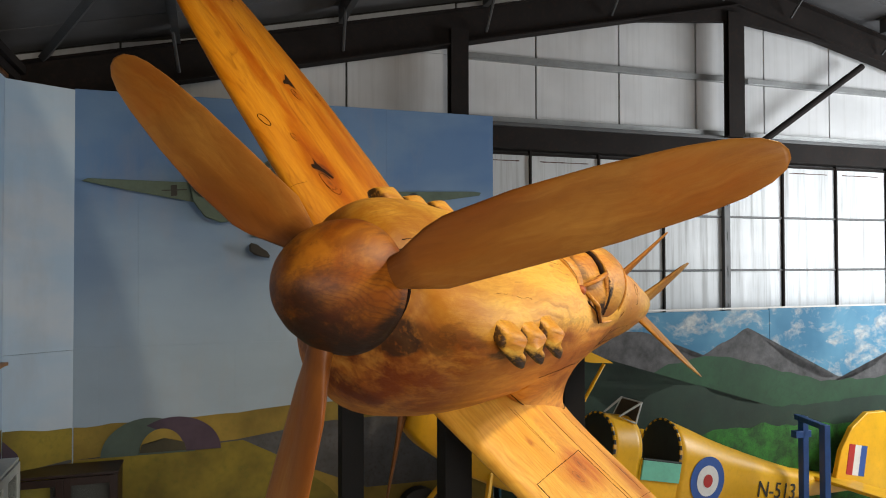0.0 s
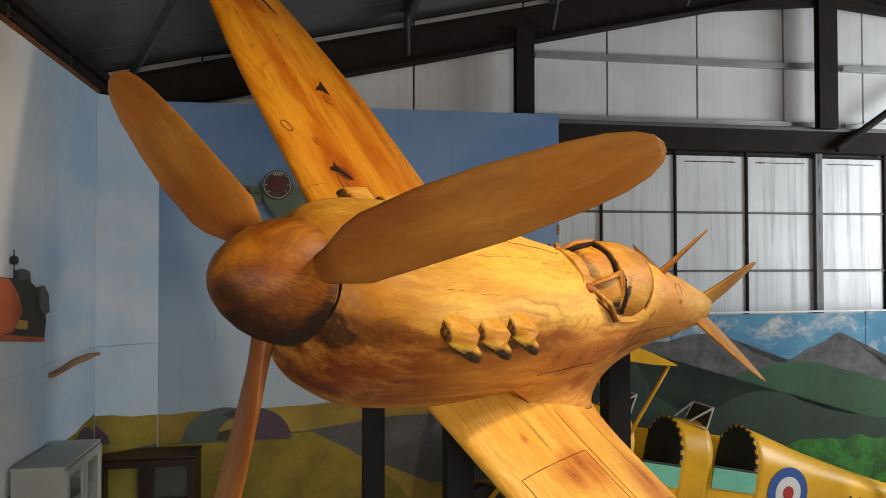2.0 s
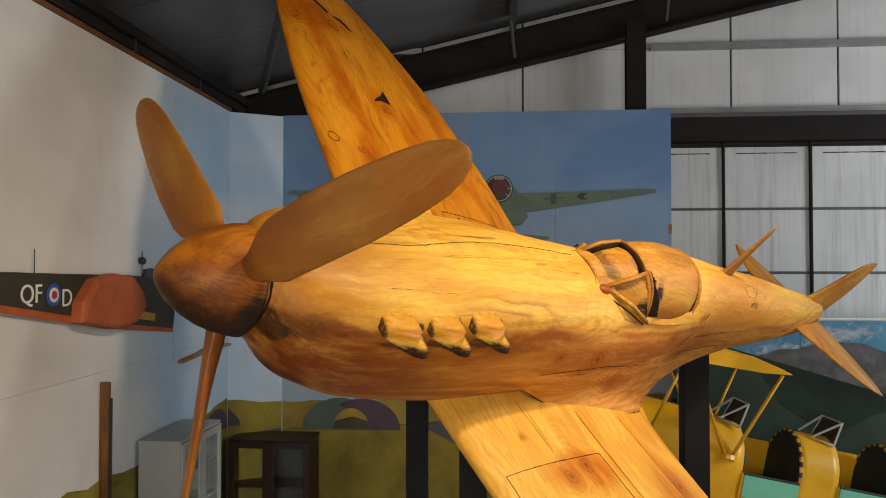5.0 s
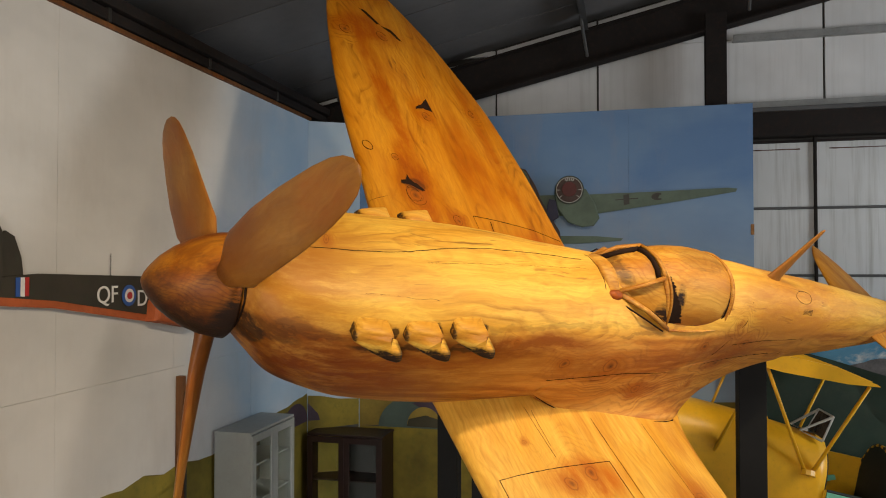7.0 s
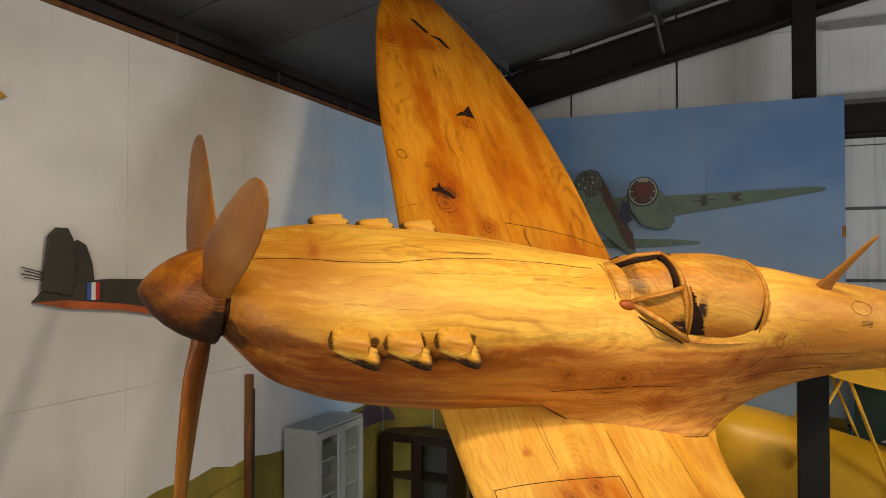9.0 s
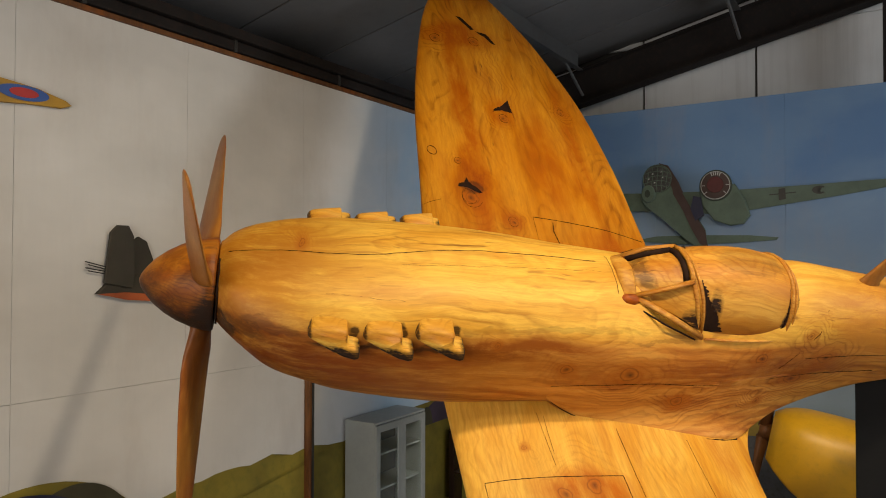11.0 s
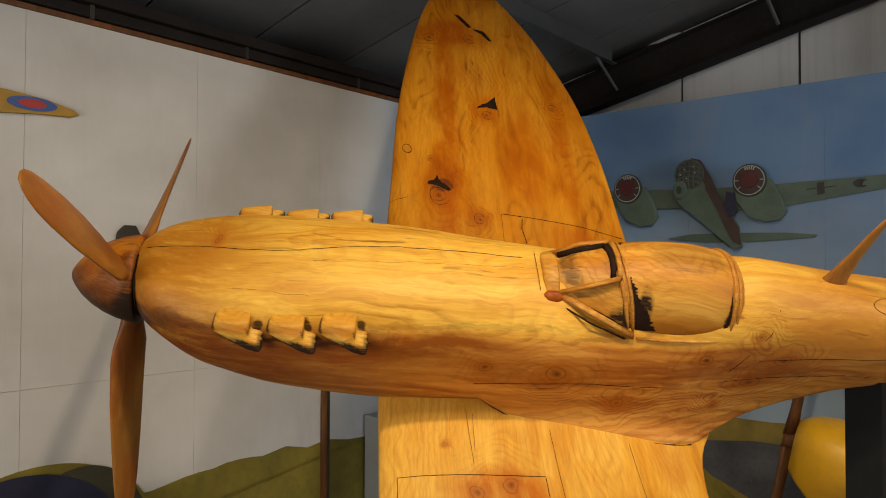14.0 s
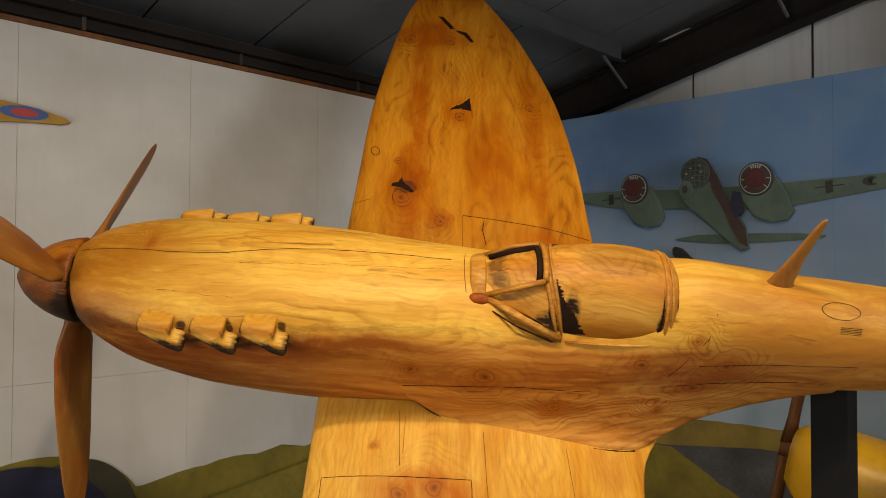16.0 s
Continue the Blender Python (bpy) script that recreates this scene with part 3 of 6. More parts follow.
# chamfered board in the corner
corner = thing("wall_corner", "pale blue painted corner board with a white batten", "wall", kind="structure")
cm = Matrix(((0.512, -0.3, 0, LEFT_U + 0.003), (0.292, 0.9, 0, 7.16), (0, 0, 1, 0), (0, 0, 0, 1)))
for z0, z1 in ((0.0, 2.438), (2.442, TOP - 0.01)):
    part("board", box((0, 0, z0), (1, 0.03, z1), 0, None, cm), M_LEFT, corner)
wall_back = sheeted_wall("wall_back", "blue mural wall of painted plywood boards", [(a, b, 0.0, 2.455, M_BACK) for a, b in zip((-1.18, -0.95, 0.27, 1.49, 2.71), (-0.95, 0.27, 1.49, 2.71, 3.04))] + [(a, b, 2.455, TOP, M_BACK) for a, b in zip((-1.18, -0.62, 0.6, 1.82), (-0.62, 0.6, 1.82, 3.04))], BACK_V, 0.02, "v")
part("stud", box((3.0, BACK_V + 0.021, 0), (3.04, BACK_V + 0.10, TOP)), M_EDGE, wall_back)
part("bracket", box((3.012, BACK_V - 0.004, 3.55), (3.045, BACK_V + 0.05, 3.66), 0.004), M_TIMBER, wall_back, "small wooden bracket")

# painted scenery, a thin layer on the boards
LEFT_M = Matrix(((0, 0, 1, LEFT_U), (1, 0, 0, 0), (0, 1, 0, 0), (0, 0, 0, 1)))  # x along v, y up, z into the hall
BACK_M = Matrix(((1, 0, 0, 0), (0, 0, -1, BACK_V), (0, 1, 0, 0), (0, 0, 0, 1)))  # x along u, y up, z into the hall


def layer(m, d):
    return m @ Matrix.Translation((0, 0, d))


def ridge(pts, x0, x1, base, k, rough, seed):
    """A hill outline through pts, roughened, closed at the base."""
    out = []
    for i in range(k + 1):
        x = x0 + (x1 - x0) * i / k
        out.append((x, curve_at(pts, x)[0] + rough * noise.noise(Vector((x * 4.3, seed, 0)))))
    return out + [(x1, base), (x0, base)]


part("painted_field", prism(ridge([(-7, 1.5), (1.0, 1.52), (3.1, 1.60), (3.7, 1.67), (4.7, 1.65), (5.2, 1.62), (6.3, 1.72), (7.15, 1.80)], -7, 7.15, 0.0, 120, 0.05, 1.0), layer(LEFT_M, 0.001), 0.003), M_FIELD, wall_left, "yellow-green painted field")
part("painted_far_field", prism(ridge([(-1.17, 1.72), (0.2, 1.76), (0.8, 1.80), (3.0, 1.86)], -1.17, 3.03, 0.0, 40, 0.02, 3.0), layer(BACK_M, 0.001), 0.003), M_FIELD2, wall_back)
part("painted_runway", prism([(-1.15, 1.42), (0.3, 1.50), (1.2, 1.62), (3.03, 1.66), (3.03, 0.9), (1.6, 0.9), (0.9, 1.2), (0.2, 1.42)], layer(BACK_M, 0.005), 0.003), M_RUNWAY, wall_back)
part("painted_near_field", prism([(-1.17, 1.40), (-0.2, 1.46), (0.35, 1.49), (0.75, 1.28), (1.2, 0.95), (1.5, 0.6), (1.7, 0.0), (-1.17, 0.0)], layer(BACK_M, 0.009), 0.003), M_FIELD, wall_back)
CORNER_M = Matrix(((0.8686, 0, 0.4954, LEFT_U + 0.003), (0.4954, 0, -0.8686, 7.16), (0, 1, 0, 0), (0, 0, 0, 1)))  # x along the corner board
part("painted_field", prism([(0.004, 0.0), (0.004, 1.78), (0.15, 1.77), (0.35, 1.73), (0.58, 1.72), (0.58, 0.0)], layer(CORNER_M, 0.001), 0.003), M_FIELD, corner, "yellow-green painted field")
part("painted_hut", prism([(0.004, 1.50), (0.004, 1.70), (0.06, 1.64), (0.12, 1.57), (0.14, 1.50)], layer(CORNER_M, 0.005), 0.003), M_PURPLE, corner)
part("painted_path", prism([(0.10, 1.40), (0.575, 1.43), (0.575, 1.40), (0.10, 1.37)], layer(CORNER_M, 0.005), 0.003), M_RUNWAY, corner)
part("painted_hangar_roof", prism(oval(-0.52, 1.42, 0.42, 0.35, 26, 0, 180), layer(BACK_M, 0.013), 0.003), M_TEAL, wall_back)
part("painted_hangar_side", prism(oval(-0.28, 1.43, 0.42, 0.335, 26, 0, 128) + [(-0.33, 1.60), (-0.22, 1.50), (-0.18, 1.43)], layer(BACK_M, 0.017), 0.003), M_PURPLE, wall_back)
part("painted_hangar_opening", prism(oval(-0.40, 1.44, 0.20, 0.22, 22, 0, 180), layer(BACK_M, 0.021), 0.003), M_FIELD2, wall_back)
part("painted_hangar_floor", prism([(-0.6, 1.44), (-0.18, 1.44), (-0.2, 1.52), (-0.3, 1.54), (-0.38, 1.57), (-0.45, 1.53), (-0.58, 1.52)], layer(BACK_M, 0.025), 0.003), M_OLIVE, wall_back)
part("painted_hut", prism(oval(6.85, 1.50, 0.3, 0.24, 16, 0, 180), layer(LEFT_M, 0.005), 0.003), M_PURPLE, wall_left)
part("painted_hut_front", prism(oval(6.62, 1.50, 0.12, 0.2, 14, 0, 180), layer(LEFT_M, 0.009), 0.003), M_OLIVE, wall_left)
part("painted_dome", prism(oval(2.35, 1.35, 0.78, 0.585, 30, 0, 180), layer(LEFT_M, 0.005), 0.003), M_FIELD, wall_left)
part("painted_dome_side", prism(oval(2.62, 1.34, 0.46, 0.54, 30, 0, 180), layer(LEFT_M, 0.009), 0.003), M_OLIVE, wall_left)
part("painted_dome_front", prism(oval(2.22, 1.33, 0.68, 0.565, 30, 0, 180), layer(LEFT_M, 0.013), 0.003), M_NAVY, wall_left)

# gable wall with its cladding, posts and rails
wall_gable = thing("wall_gable", "white clad gable wall with steel rails", "wall", kind="structure")
joints = [-2.4, -0.85, 0.32, 1.49, 2.80, 3.84, 5.01, 6.18, 7.30, 8.45, 9.55, 10.8, 12.4, 14.2, 15.8]
for a, b in zip(joints, joints[1:]):
    for z0, z1 in ((4.93, 5.70), (5.70, 7.4)):
        za, zb = min(z1, roof_z(a) - 0.02), min(z1, roof_z(b) - 0.02)
        if a < APEX_U < b:
            zb = min(z1, roof_z(APEX_U) - 0.02)
        if min(za, zb) <= z0 + 0.02:
            if max(za, zb) <= z0 + 0.02:
                continue
            za, zb = max(za, z0 + 0.01), max(zb, z0 + 0.01)
        d = random.uniform(0, 0.004)
        part("panel", prism([(a + 0.012, z0 + 0.006), (b - 0.012, z0 + 0.006), (b - 0.012, zb), (a + 0.012, za)], Matrix(((1, 0, 0, 0), (0, 0, 1, GABLE_V + d), (0, 1, 0, 0), (0, 0, 0, 1))), 0.03), M_SHEET, wall_gable)
part("wall_backing", box((-2.6, GABLE_V + 0.035, 0), (16, GABLE_V + 0.15, 7.2)), M_INK, wall_gable)
for z, h, dv in ((5.70, 0.075, 0.07), (4.945, 0.09, 0.10)):
    b = box((2.93, GABLE_V - dv, z - h / 2), (6.70, GABLE_V - 0.002, z - h / 2 + 0.02), 0.003)
    box((2.93, GABLE_V - dv, z - h / 2), (6.70, GABLE_V - dv + 0.012, z + h / 2), 0.003, b)
    part("rail", b, M_GALV, wall_gable, "galvanised steel rail")
    b = box((6.97, GABLE_V - dv, z - h / 2), (15.8, GABLE_V - 0.002, z - h / 2 + 0.02), 0.003)
    box((6.97, GABLE_V - dv, z - h / 2), (15.8, GABLE_V - dv + 0.012, z + h / 2), 0.003, b)
    part("rail", b, M_GALV, wall_gable, "galvanised steel rail")
part("door_track", box((3.05, 7.80, 4.60), (15.8, 7.99, 4.87), 0.01), M_STEEL, wall_gable, "rusty dark steel door track")
part("track_lip", box((3.05, 7.76, 4.855), (15.8, 7.81, 4.90), 0.006), M_STEELG, wall_gable)

# sliding door leaves
def door_leaf(u0, n, number):
    leaf = thing("door_%d" % number, "white steel sliding hangar door with stained panels", "hangar door", kind="structure")
    w = 0.945
    for i in range(n):
        for z0, z1 in ((0.1, 0.98), (0.98, 1.70), (1.70, 2.42), (2.42, 3.135), (3.135, 3.85), (3.85, 4.56)):
            part("panel", box((u0 + i * w + 0.014, GABLE_V - 0.045 + random.uniform(0, 0.004), z0 + 0.014), (u0 + (i + 1) * w - 0.014, GABLE_V - 0.02, z1 - 0.014), 0.004), M_DOOR, leaf)
    for i in range(n + 1):
        edge = i in (0, n)
        part("mullion", box((u0 + i * w - (0.03 if edge else 0.014), GABLE_V - 0.075 - 0.03 * edge, 0.05), (u0 + i * w + (0.03 if edge else 0.014), GABLE_V - 0.021, 4.6), 0.004), M_STEELG if edge else M_STEEL, leaf)
    for z in (0.98, 1.70, 2.42, 3.135, 3.85, 4.56):
        part("glazing_bar", box((u0 + 0.03, GABLE_V - 0.062, z - 0.011), (u0 + n * w - 0.03, GABLE_V - 0.019, z + 0.011), 0.003), M_STEEL if z == 4.56 else M_STEELG, leaf)
    for i in range(n):
        b = bmesh.new()
        x = u0 + i * w + 0.14
        pts = [(x + 0.06 * k, GABLE_V - 0.047, 4.475 + 0.006 * noise.noise(Vector((x + k, 0, 0)))) for k in range(12)]
        part("rust_patch", tube(pts, [0.004 + 0.009 * abs(noise.noise(Vector((p[0] * 9, 2, 0)))) for p in pts], 6, b), M_RUST, leaf)


M_RUST = paint("rust", (0.09, 0.03, 0.015), 0.5, 20, 0.85)
door_leaf(2.785, 4, 1)
door_leaf(6.60, 4, 2)
door_leaf(10.42, 5, 3)


def steel_column(u, v0, v1, z1, w):
    col = thing("steel_column", "dark brown painted steel stanchion at the gable", "column", kind="structure")
    part("foot_plate", box((u - w / 2, v0, 4.87), (u + w / 2, v1, 4.90)), M_STEEL, col)
    part("web", box((u - 0.008, v0 + 0.014, 4.90), (u + 0.008, v1 - 0.014, z1)), M_STEEL, col)
    for v in (v0, v1 - 0.014):
        part("flange", box((u - w / 2, v, 4.90), (u + w / 2, v + 0.014, z1), 0.003), M_STEEL, col)


steel_column(2.72, 7.64, 7.78, 5.9, 0.21)
steel_column(6.54, 7.64, 7.74, 6.5, 0.25)
steel_column(10.9, 7.64, 7.90, 5.9, 0.25)


def rafter(v, wide, deep, low):
    """A portal frame of rolled steel: two sloping rafters and the eave posts."""
    fr = thing("portal_frame", "dark brown steel portal frame under the roof", "roof frame", kind="structure")
    for s in (-1, 1):
        u0, u1 = (-2.35, APEX_U) if s < 0 else (APEX_U, 15.9)
        pts = [(u0, low(u0)), (u1, low(u1)), (u1, low(u1) + deep), (u0, low(u0) + deep)]
        m = Matrix(((1, 0, 0, 0), (0, 0, 1, v - 0.006), (0, 1, 0, 0), (0, 0, 0, 1)))
        part("web", prism(pts, m, 0.012), M_STEEL, fr)
        for dz in (0, deep - 0.016):
            q = [(u0, low(u0) + dz), (u1, low(u1) + dz), (u1, low(u1) + dz + 0.016), (u0, low(u0) + dz + 0.016)]
            part("flange", prism(q, Matrix(((1, 0, 0, 0), (0, 0, 1, v - wide / 2), (0, 1, 0, 0), (0, 0, 0, 1))), wide), M_STEEL, fr)
    part("haunch", prism([(5.0, low(5.0) + 0.002), (APEX_U, low(APEX_U) - 0.20), (8.2, low(8.2) + 0.002), (APEX_U, low(APEX_U) + 0.05)], Matrix(((1, 0, 0, 0), (0, 0, 1, v - 0.04), (0, 1, 0, 0), (0, 0, 0, 1))), 0.08), M_STEEL, fr)
    return fr


def rafter_low(u):
    return 5.137 + SLOPE * (u if u < APEX_U else 2 * APEX_U - u)


rafter(7.74, 0.19, 0.40, rafter_low)
rafter(0.9 - 2.2, 0.19, 0.40, rafter_low)

ceiling = thing("ceiling", "grey lined hangar roof with dark joints", "ceiling", kind="structure")
rb = bmesh.new()
for s in (-1, 1):
    u0, u1 = (-2.5, APEX_U) if s < 0 else (APEX_U, 16.0)
    k = -8.0
    while k < 8.0:
        k2 = min(k + 1.02, 8.02)
        prism([(u0, roof_z(u0)), (u1, roof_z(u1)), (u1, roof_z(u1) + 0.06), (u0, roof_z(u0) + 0.06)], Matrix(((1, 0, 0, 0), (0, 0, 1, k + 0.012), (0, 1, 0, 0), (0, 0, 0, 1))), k2 - k - 0.024, rb)
        k = k2
part("roof_lining", rb, M_ROOF, ceiling)
part("roof_cover", prism([(-2.6, roof_z(-2.6) + 0.07), (APEX_U, roof_z(APEX_U) + 0.07), (16.1, roof_z(16.1) + 0.07), (16.1, roof_z(16.1) + 0.15), (APEX_U, roof_z(APEX_U) + 0.15), (-2.6, roof_z(-2.6) + 0.15)], Matrix(((1, 0, 0, 0), (0, 0, 1, -8.1), (0, 1, 0, 0), (0, 0, 0, 1))), 16.3), M_INK, ceiling)
for u in (-0.32, 1.34, 3.0, 4.65, 6.3, 7.4, 9.0, 10.7, 12.4, 14.0):
    z = roof_z(u)
    purlin = thing("purlin", "grey-brown steel roof purlin", "roof beam", kind="structure", group="roof purlins")
    b = box((u - 0.004, -8, z - 0.20), (u + 0.004, 7.64, z - 0.003))
    box((u, -8, z - 0.20), (u + 0.065, 7.64, z - 0.192), 0, b)
    box((u - 0.065, -8, z - 0.012), (u, 7.64, z - 0.003), 0, b)
    part("web", b, M_STEELG, purlin)
    part("knee_brace", tube([(u, 7.25, z - 0.17), (u + 0.05, 7.66, z - 0.48)], 0.018, 6), M_STEELG, purlin)
eave = thing("eave_beam", "dark steel eave beam along the mural wall", "roof beam", kind="structure")
part("upper_channel", box((-2.2, -8, 5.02), (-1.62, 7.62, 5.10), 0.006), M_STEEL, eave)
b = box((-1.80, -8, 4.93), (-1.66, 7.62, 5.015), 0.02)
part("gutter_pipe", b, M_STEEL, eave)
for v in [-1.1 + 1.24 * i for i in range(7)]:
    part("clamp", box((-1.805, v, 4.922), (-1.655, v + 0.03, 5.02), 0.004), M_INK, eave)
part("timber_trim", box((-1.72, -8, TOP), (-1.668, 7.2, TOP + 0.035), 0.004), M_POSTW, eave, "red-brown timber trim")
part("eave_web", box((-2.2, -8, 5.10), (-2.185, 7.62, 5.26)), M_STEEL, eave)
part("eave_flange", box((-2.2, -8, 5.20), (-1.95, 7.62, 5.215)), M_STEELG, eave)
brace = thing("roof_brace", "dark steel diagonal roof brace", "roof beam", kind="structure")
part("angle", tube([(-1.48, 7.62, 5.20), (2.6, -2.0, 6.05)], 0.045, 4), M_STEELG, brace)
brace2 = thing("gable_brace", "dark steel diagonal brace at the gable", "roof beam", kind="structure")
part("bar", tube([(6.69, 7.72, 4.63), (8.75, 7.72, 5.99)], 0.045, 10), M_STEEL, brace2)
hatch = part("roof_board", box((0.1, 1.9, 5.50), (1.25, 4.55, 5.53), 0.004), M_BOARD)
hatch.matrix_basis = HALL
tagged(hatch, "brown board fixed under the roof purlins", "ceiling board", kind="structure")

# plain walls that close the hall
for name, lo, hi in (("wall_right", (15.8, -8, 0), (16.0, 8, 5.2)), ("wall_front", (-2.6, -8.2, 0), (16, -8, 7.2))):
    ob = part(name, box(lo, hi), M_PLAIN)
    ob.matrix_basis = HALL
    tagged(ob, "plain grey clad hangar wall", "wall", kind="structure")
ob = part("wall_outer", box((-2.7, -8, 0), (-2.55, 8, 5.3)), M_PLAIN)
ob.matrix_basis = HALL
tagged(ob, "plain grey outer hangar wall", "wall", kind="structure")


# ---- the carved aircraft: x aft from the spinner's tip, y to starboard, z up ----
AFT = Vector((0.40504, 0.91128, -0.07423)).normalized()
STAR = Vector((-0.6189, 0.33303, 0.71137))
STAR = (STAR - AFT * STAR.dot(AFT)).normalized()
UP = AFT.cross(STAR)
PLANE = Matrix.Translation((-0.367, 1.726, 3.217)) @ Matrix((AFT, STAR, UP)).transposed().to_4x4()

# station, top, bottom, half width, squareness above and below, height of the widest line
HULL = [
    (0.305, 0.163, -0.180, 0.170, 2.1, 1.6, -0.010), (0.335, 0.178, -0.213, 0.212, 2.15, 1.5, -0.010), (0.40, 0.190, -0.284, 0.261, 2.2, 1.6, -0.005), (0.50, 0.200, -0.390, 0.301, 2.3, 1.77, 0.0),
    (0.62, 0.208, -0.465, 0.331, 2.4, 1.77, 0.0), (0.85, 0.224, -0.560, 0.346, 2.5, 1.83, 0.0), (1.36, 0.245, -0.605, 0.344, 2.5, 1.95, -0.05), (1.90, 0.236, -0.525, 0.338, 2.2, 2.0, -0.13), (2.40, 0.226, -0.485, 0.318, 2.05, 2.05, -0.13),
    (2.65, 0.250, -0.46, 0.294, 2.05, 2.05, -0.10), (2.85, 0.312, -0.43, 0.272, 2.05, 2.05, -0.07), (2.98, 0.326, -0.408, 0.258, 2.05, 2.05, -0.05), (3.30, 0.303, -0.366, 0.232, 2.05, 2.05, -0.03), (3.95, 0.257, -0.300, 0.209, 2.0, 2.0, -0.02), (4.56, 0.203, -0.237, 0.160, 2.0, 2.0, -0.017), (5.10, 0.150, -0.157, 0.105, 2.0, 2.0, -0.004), (5.36, 0.07, -0.06, 0.03, 2.0, 2.0, 0.0),
]


def hull(x, a, lift=0.0):
    """A point of the hull at station x; a in degrees from starboard over the top."""
    zt, zb, w, n, nb, zm = curve_at(HULL, x)
    c, s = math.cos(radians(a)), math.sin(radians(a))
    p, hh = (2 / n, zt - zm) if s >= 0 else (2 / nb, zm - zb)
    y = w * math.copysign(abs(c) ** p, c)
    z = zm + hh * math.copysign(abs(s) ** p, s)
    out = Vector((0, c / max(w, 0.01), s / max(hh, 0.01))).normalized()
    # gentle hand-carved unevenness
    k = 0.004 * noise.noise(Vector((x * 2.2, c * 2, s * 2))) + 0.0016 * noise.noise(Vector((x * 9, c * 8, s * 8)))
    return Vector((x, y, z)) + out * (lift + k)


def hull_at(x, z, lift=0.001):
    """The point of the port side at station x and height z."""
    lo, hi = 92.0, 268.0
    for _ in range(18):
        mid = (lo + hi) / 2
        lo, hi = (mid, hi) if hull(x, mid).z > z else (lo, mid)
    return hull(x, lo, lift)


plane = thing("wooden_fighter_sculpture", "large hand-carved varnished pine fighter aircraft, banked, on black posts", "aircraft sculpture", at=PLANE)
xs = [0.305 + 0.02 * i for i in range(20)] + [0.705 + 0.05 * i for i in range(93)]
xs = [x for x in xs if x <= 5.36]
rings = [[hull(x, 360 * i / 96) for i in range(96)] for x in xs]
# rounded lip at the nose
lip = [[Vector((x, p.y * k, p.z * k - 0.0)) for p in rings[0]] for x, k in ((0.292, 0.80), (0.294, 0.93), (0.299, 0.985))]
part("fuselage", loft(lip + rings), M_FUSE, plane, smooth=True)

# spinner with its collar
prof = [(0.0, 0.006), (0.008, 0.028), (0.025, 0.053), (0.055, 0.088), (0.10, 0.124), (0.15, 0.153), (0.20, 0.173), (0.25, 0.185), (0.280, 0.189), (0.291, 0.180), (0.293, 0.12)]
spin = [[Vector((x, r * math.cos(a) * (1 + 0.01 * noise.noise(Vector((x * 8, math.cos(a), math.sin(a))))), r * math.sin(a) - 0.018)) for a in (2 * math.pi * i / 64 for i in range(64))] for x, r in prof]
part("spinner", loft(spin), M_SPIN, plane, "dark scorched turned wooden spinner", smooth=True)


def blade_mesh():
    """One propeller blade along z, hub at the origin, thickness along x."""
    tab = [(0.10, 0.050, 0.040, 38), (0.17, 0.056, 0.036, 36), (0.205, 0.066, 0.032, 34), (0.30, 0.106, 0.026, 31), (0.36, 0.114, 0.023, 29), (0.55, 0.118, 0.018, 25), (0.75, 0.113, 0.014, 22), (0.95, 0.096, 0.011, 20), (1.05, 0.080, 0.009, 19), (1.11, 0.060, 0.008, 19), (1.145, 0.036, 0.006, 18), (1.158, 0.012, 0.004, 18)]
    rings = []
    for r, c, t, tw in tab:
        c *= 0.84
        a = radians(-tw)
        ring = []
        for i in range(28):
            q = 2 * math.pi * i / 28
            y, x = c * math.cos(q), t * math.sin(q)
            if r > 0.25 and y < 0:
                x *= 0.8
            shift = -0.012 + 0.025 * smoothstep(0.2, 0.45, r)
            y += shift
            ring.append((x * math.cos(a) + y * math.sin(a), y * math.cos(a) - x * math.sin(a), r))
        rings.append(ring)
    return loft(rings)


for ang, size in ((-5.5, 1.0), (120.5, 0.982), (239.0, 1.0)):
    # local z points outwards along the blade, local x aft
    m = Matrix.Translation((0.235, 0, -0.012)) @ Matrix.Rotation(radians(ang - 90), 4, "X") @ Matrix.Diagonal((1, 1, size, 1))
    part("propeller_blade", blade_mesh(), M_BLADE, plane, "brown stained wooden propeller blade", smooth=True, at=m)

# wings
LEAD = [(0.0, 1.33), (0.8, 1.345), (1.3, 1.365), (1.9, 1.39), (2.5, 1.455), (3.1, 1.56), (3.45, 1.68), (3.62, 1.80), (3.70, 1.95)]
TRAIL = [(0.0, 3.0), (0.28, 2.98), (0.35, 2.93), (0.42, 2.885), (0.5, 2.85), (0.68, 2.815), (1.05, 2.785), (1.63, 2.745), (2.25, 2.64), (2.9, 2.425), (3.3, 2.23), (3.55, 2.08), (3.70, 1.96)]


def wing_point(side, y, f, top, lift=0.0):
    """A point of the wing's skin: f from the leading edge 0 to the trailing edge 1."""
    le, te = curve_at(LEAD, y)[0], curve_at(TRAIL, y)[0]
    c = te - le
    t = 0.115 - 0.012 * y
    yt = 5 * t * c * (0.2969 * math.sqrt(f) - 0.126 * f - 0.3516 * f * f + 0.2843 * f**3 - 0.1015 * f**4) + 0.006 * min(1, c * 3) * (0.3 + f)
    mid = -0.443 + 0.114 * (y - 0.68) + 0.022 * c / 1.45 * (0.5 - f)
    cam = 0.018 * c * 4 * f * (1 - f)
    bump = 0.0025 * noise.noise(Vector((f * 5, y * 2.5 * side, 3 if top else 7)))
    return Vector((le + f * c, side * y, mid + cam + (yt + lift + bump if top else -yt * 0.9)))


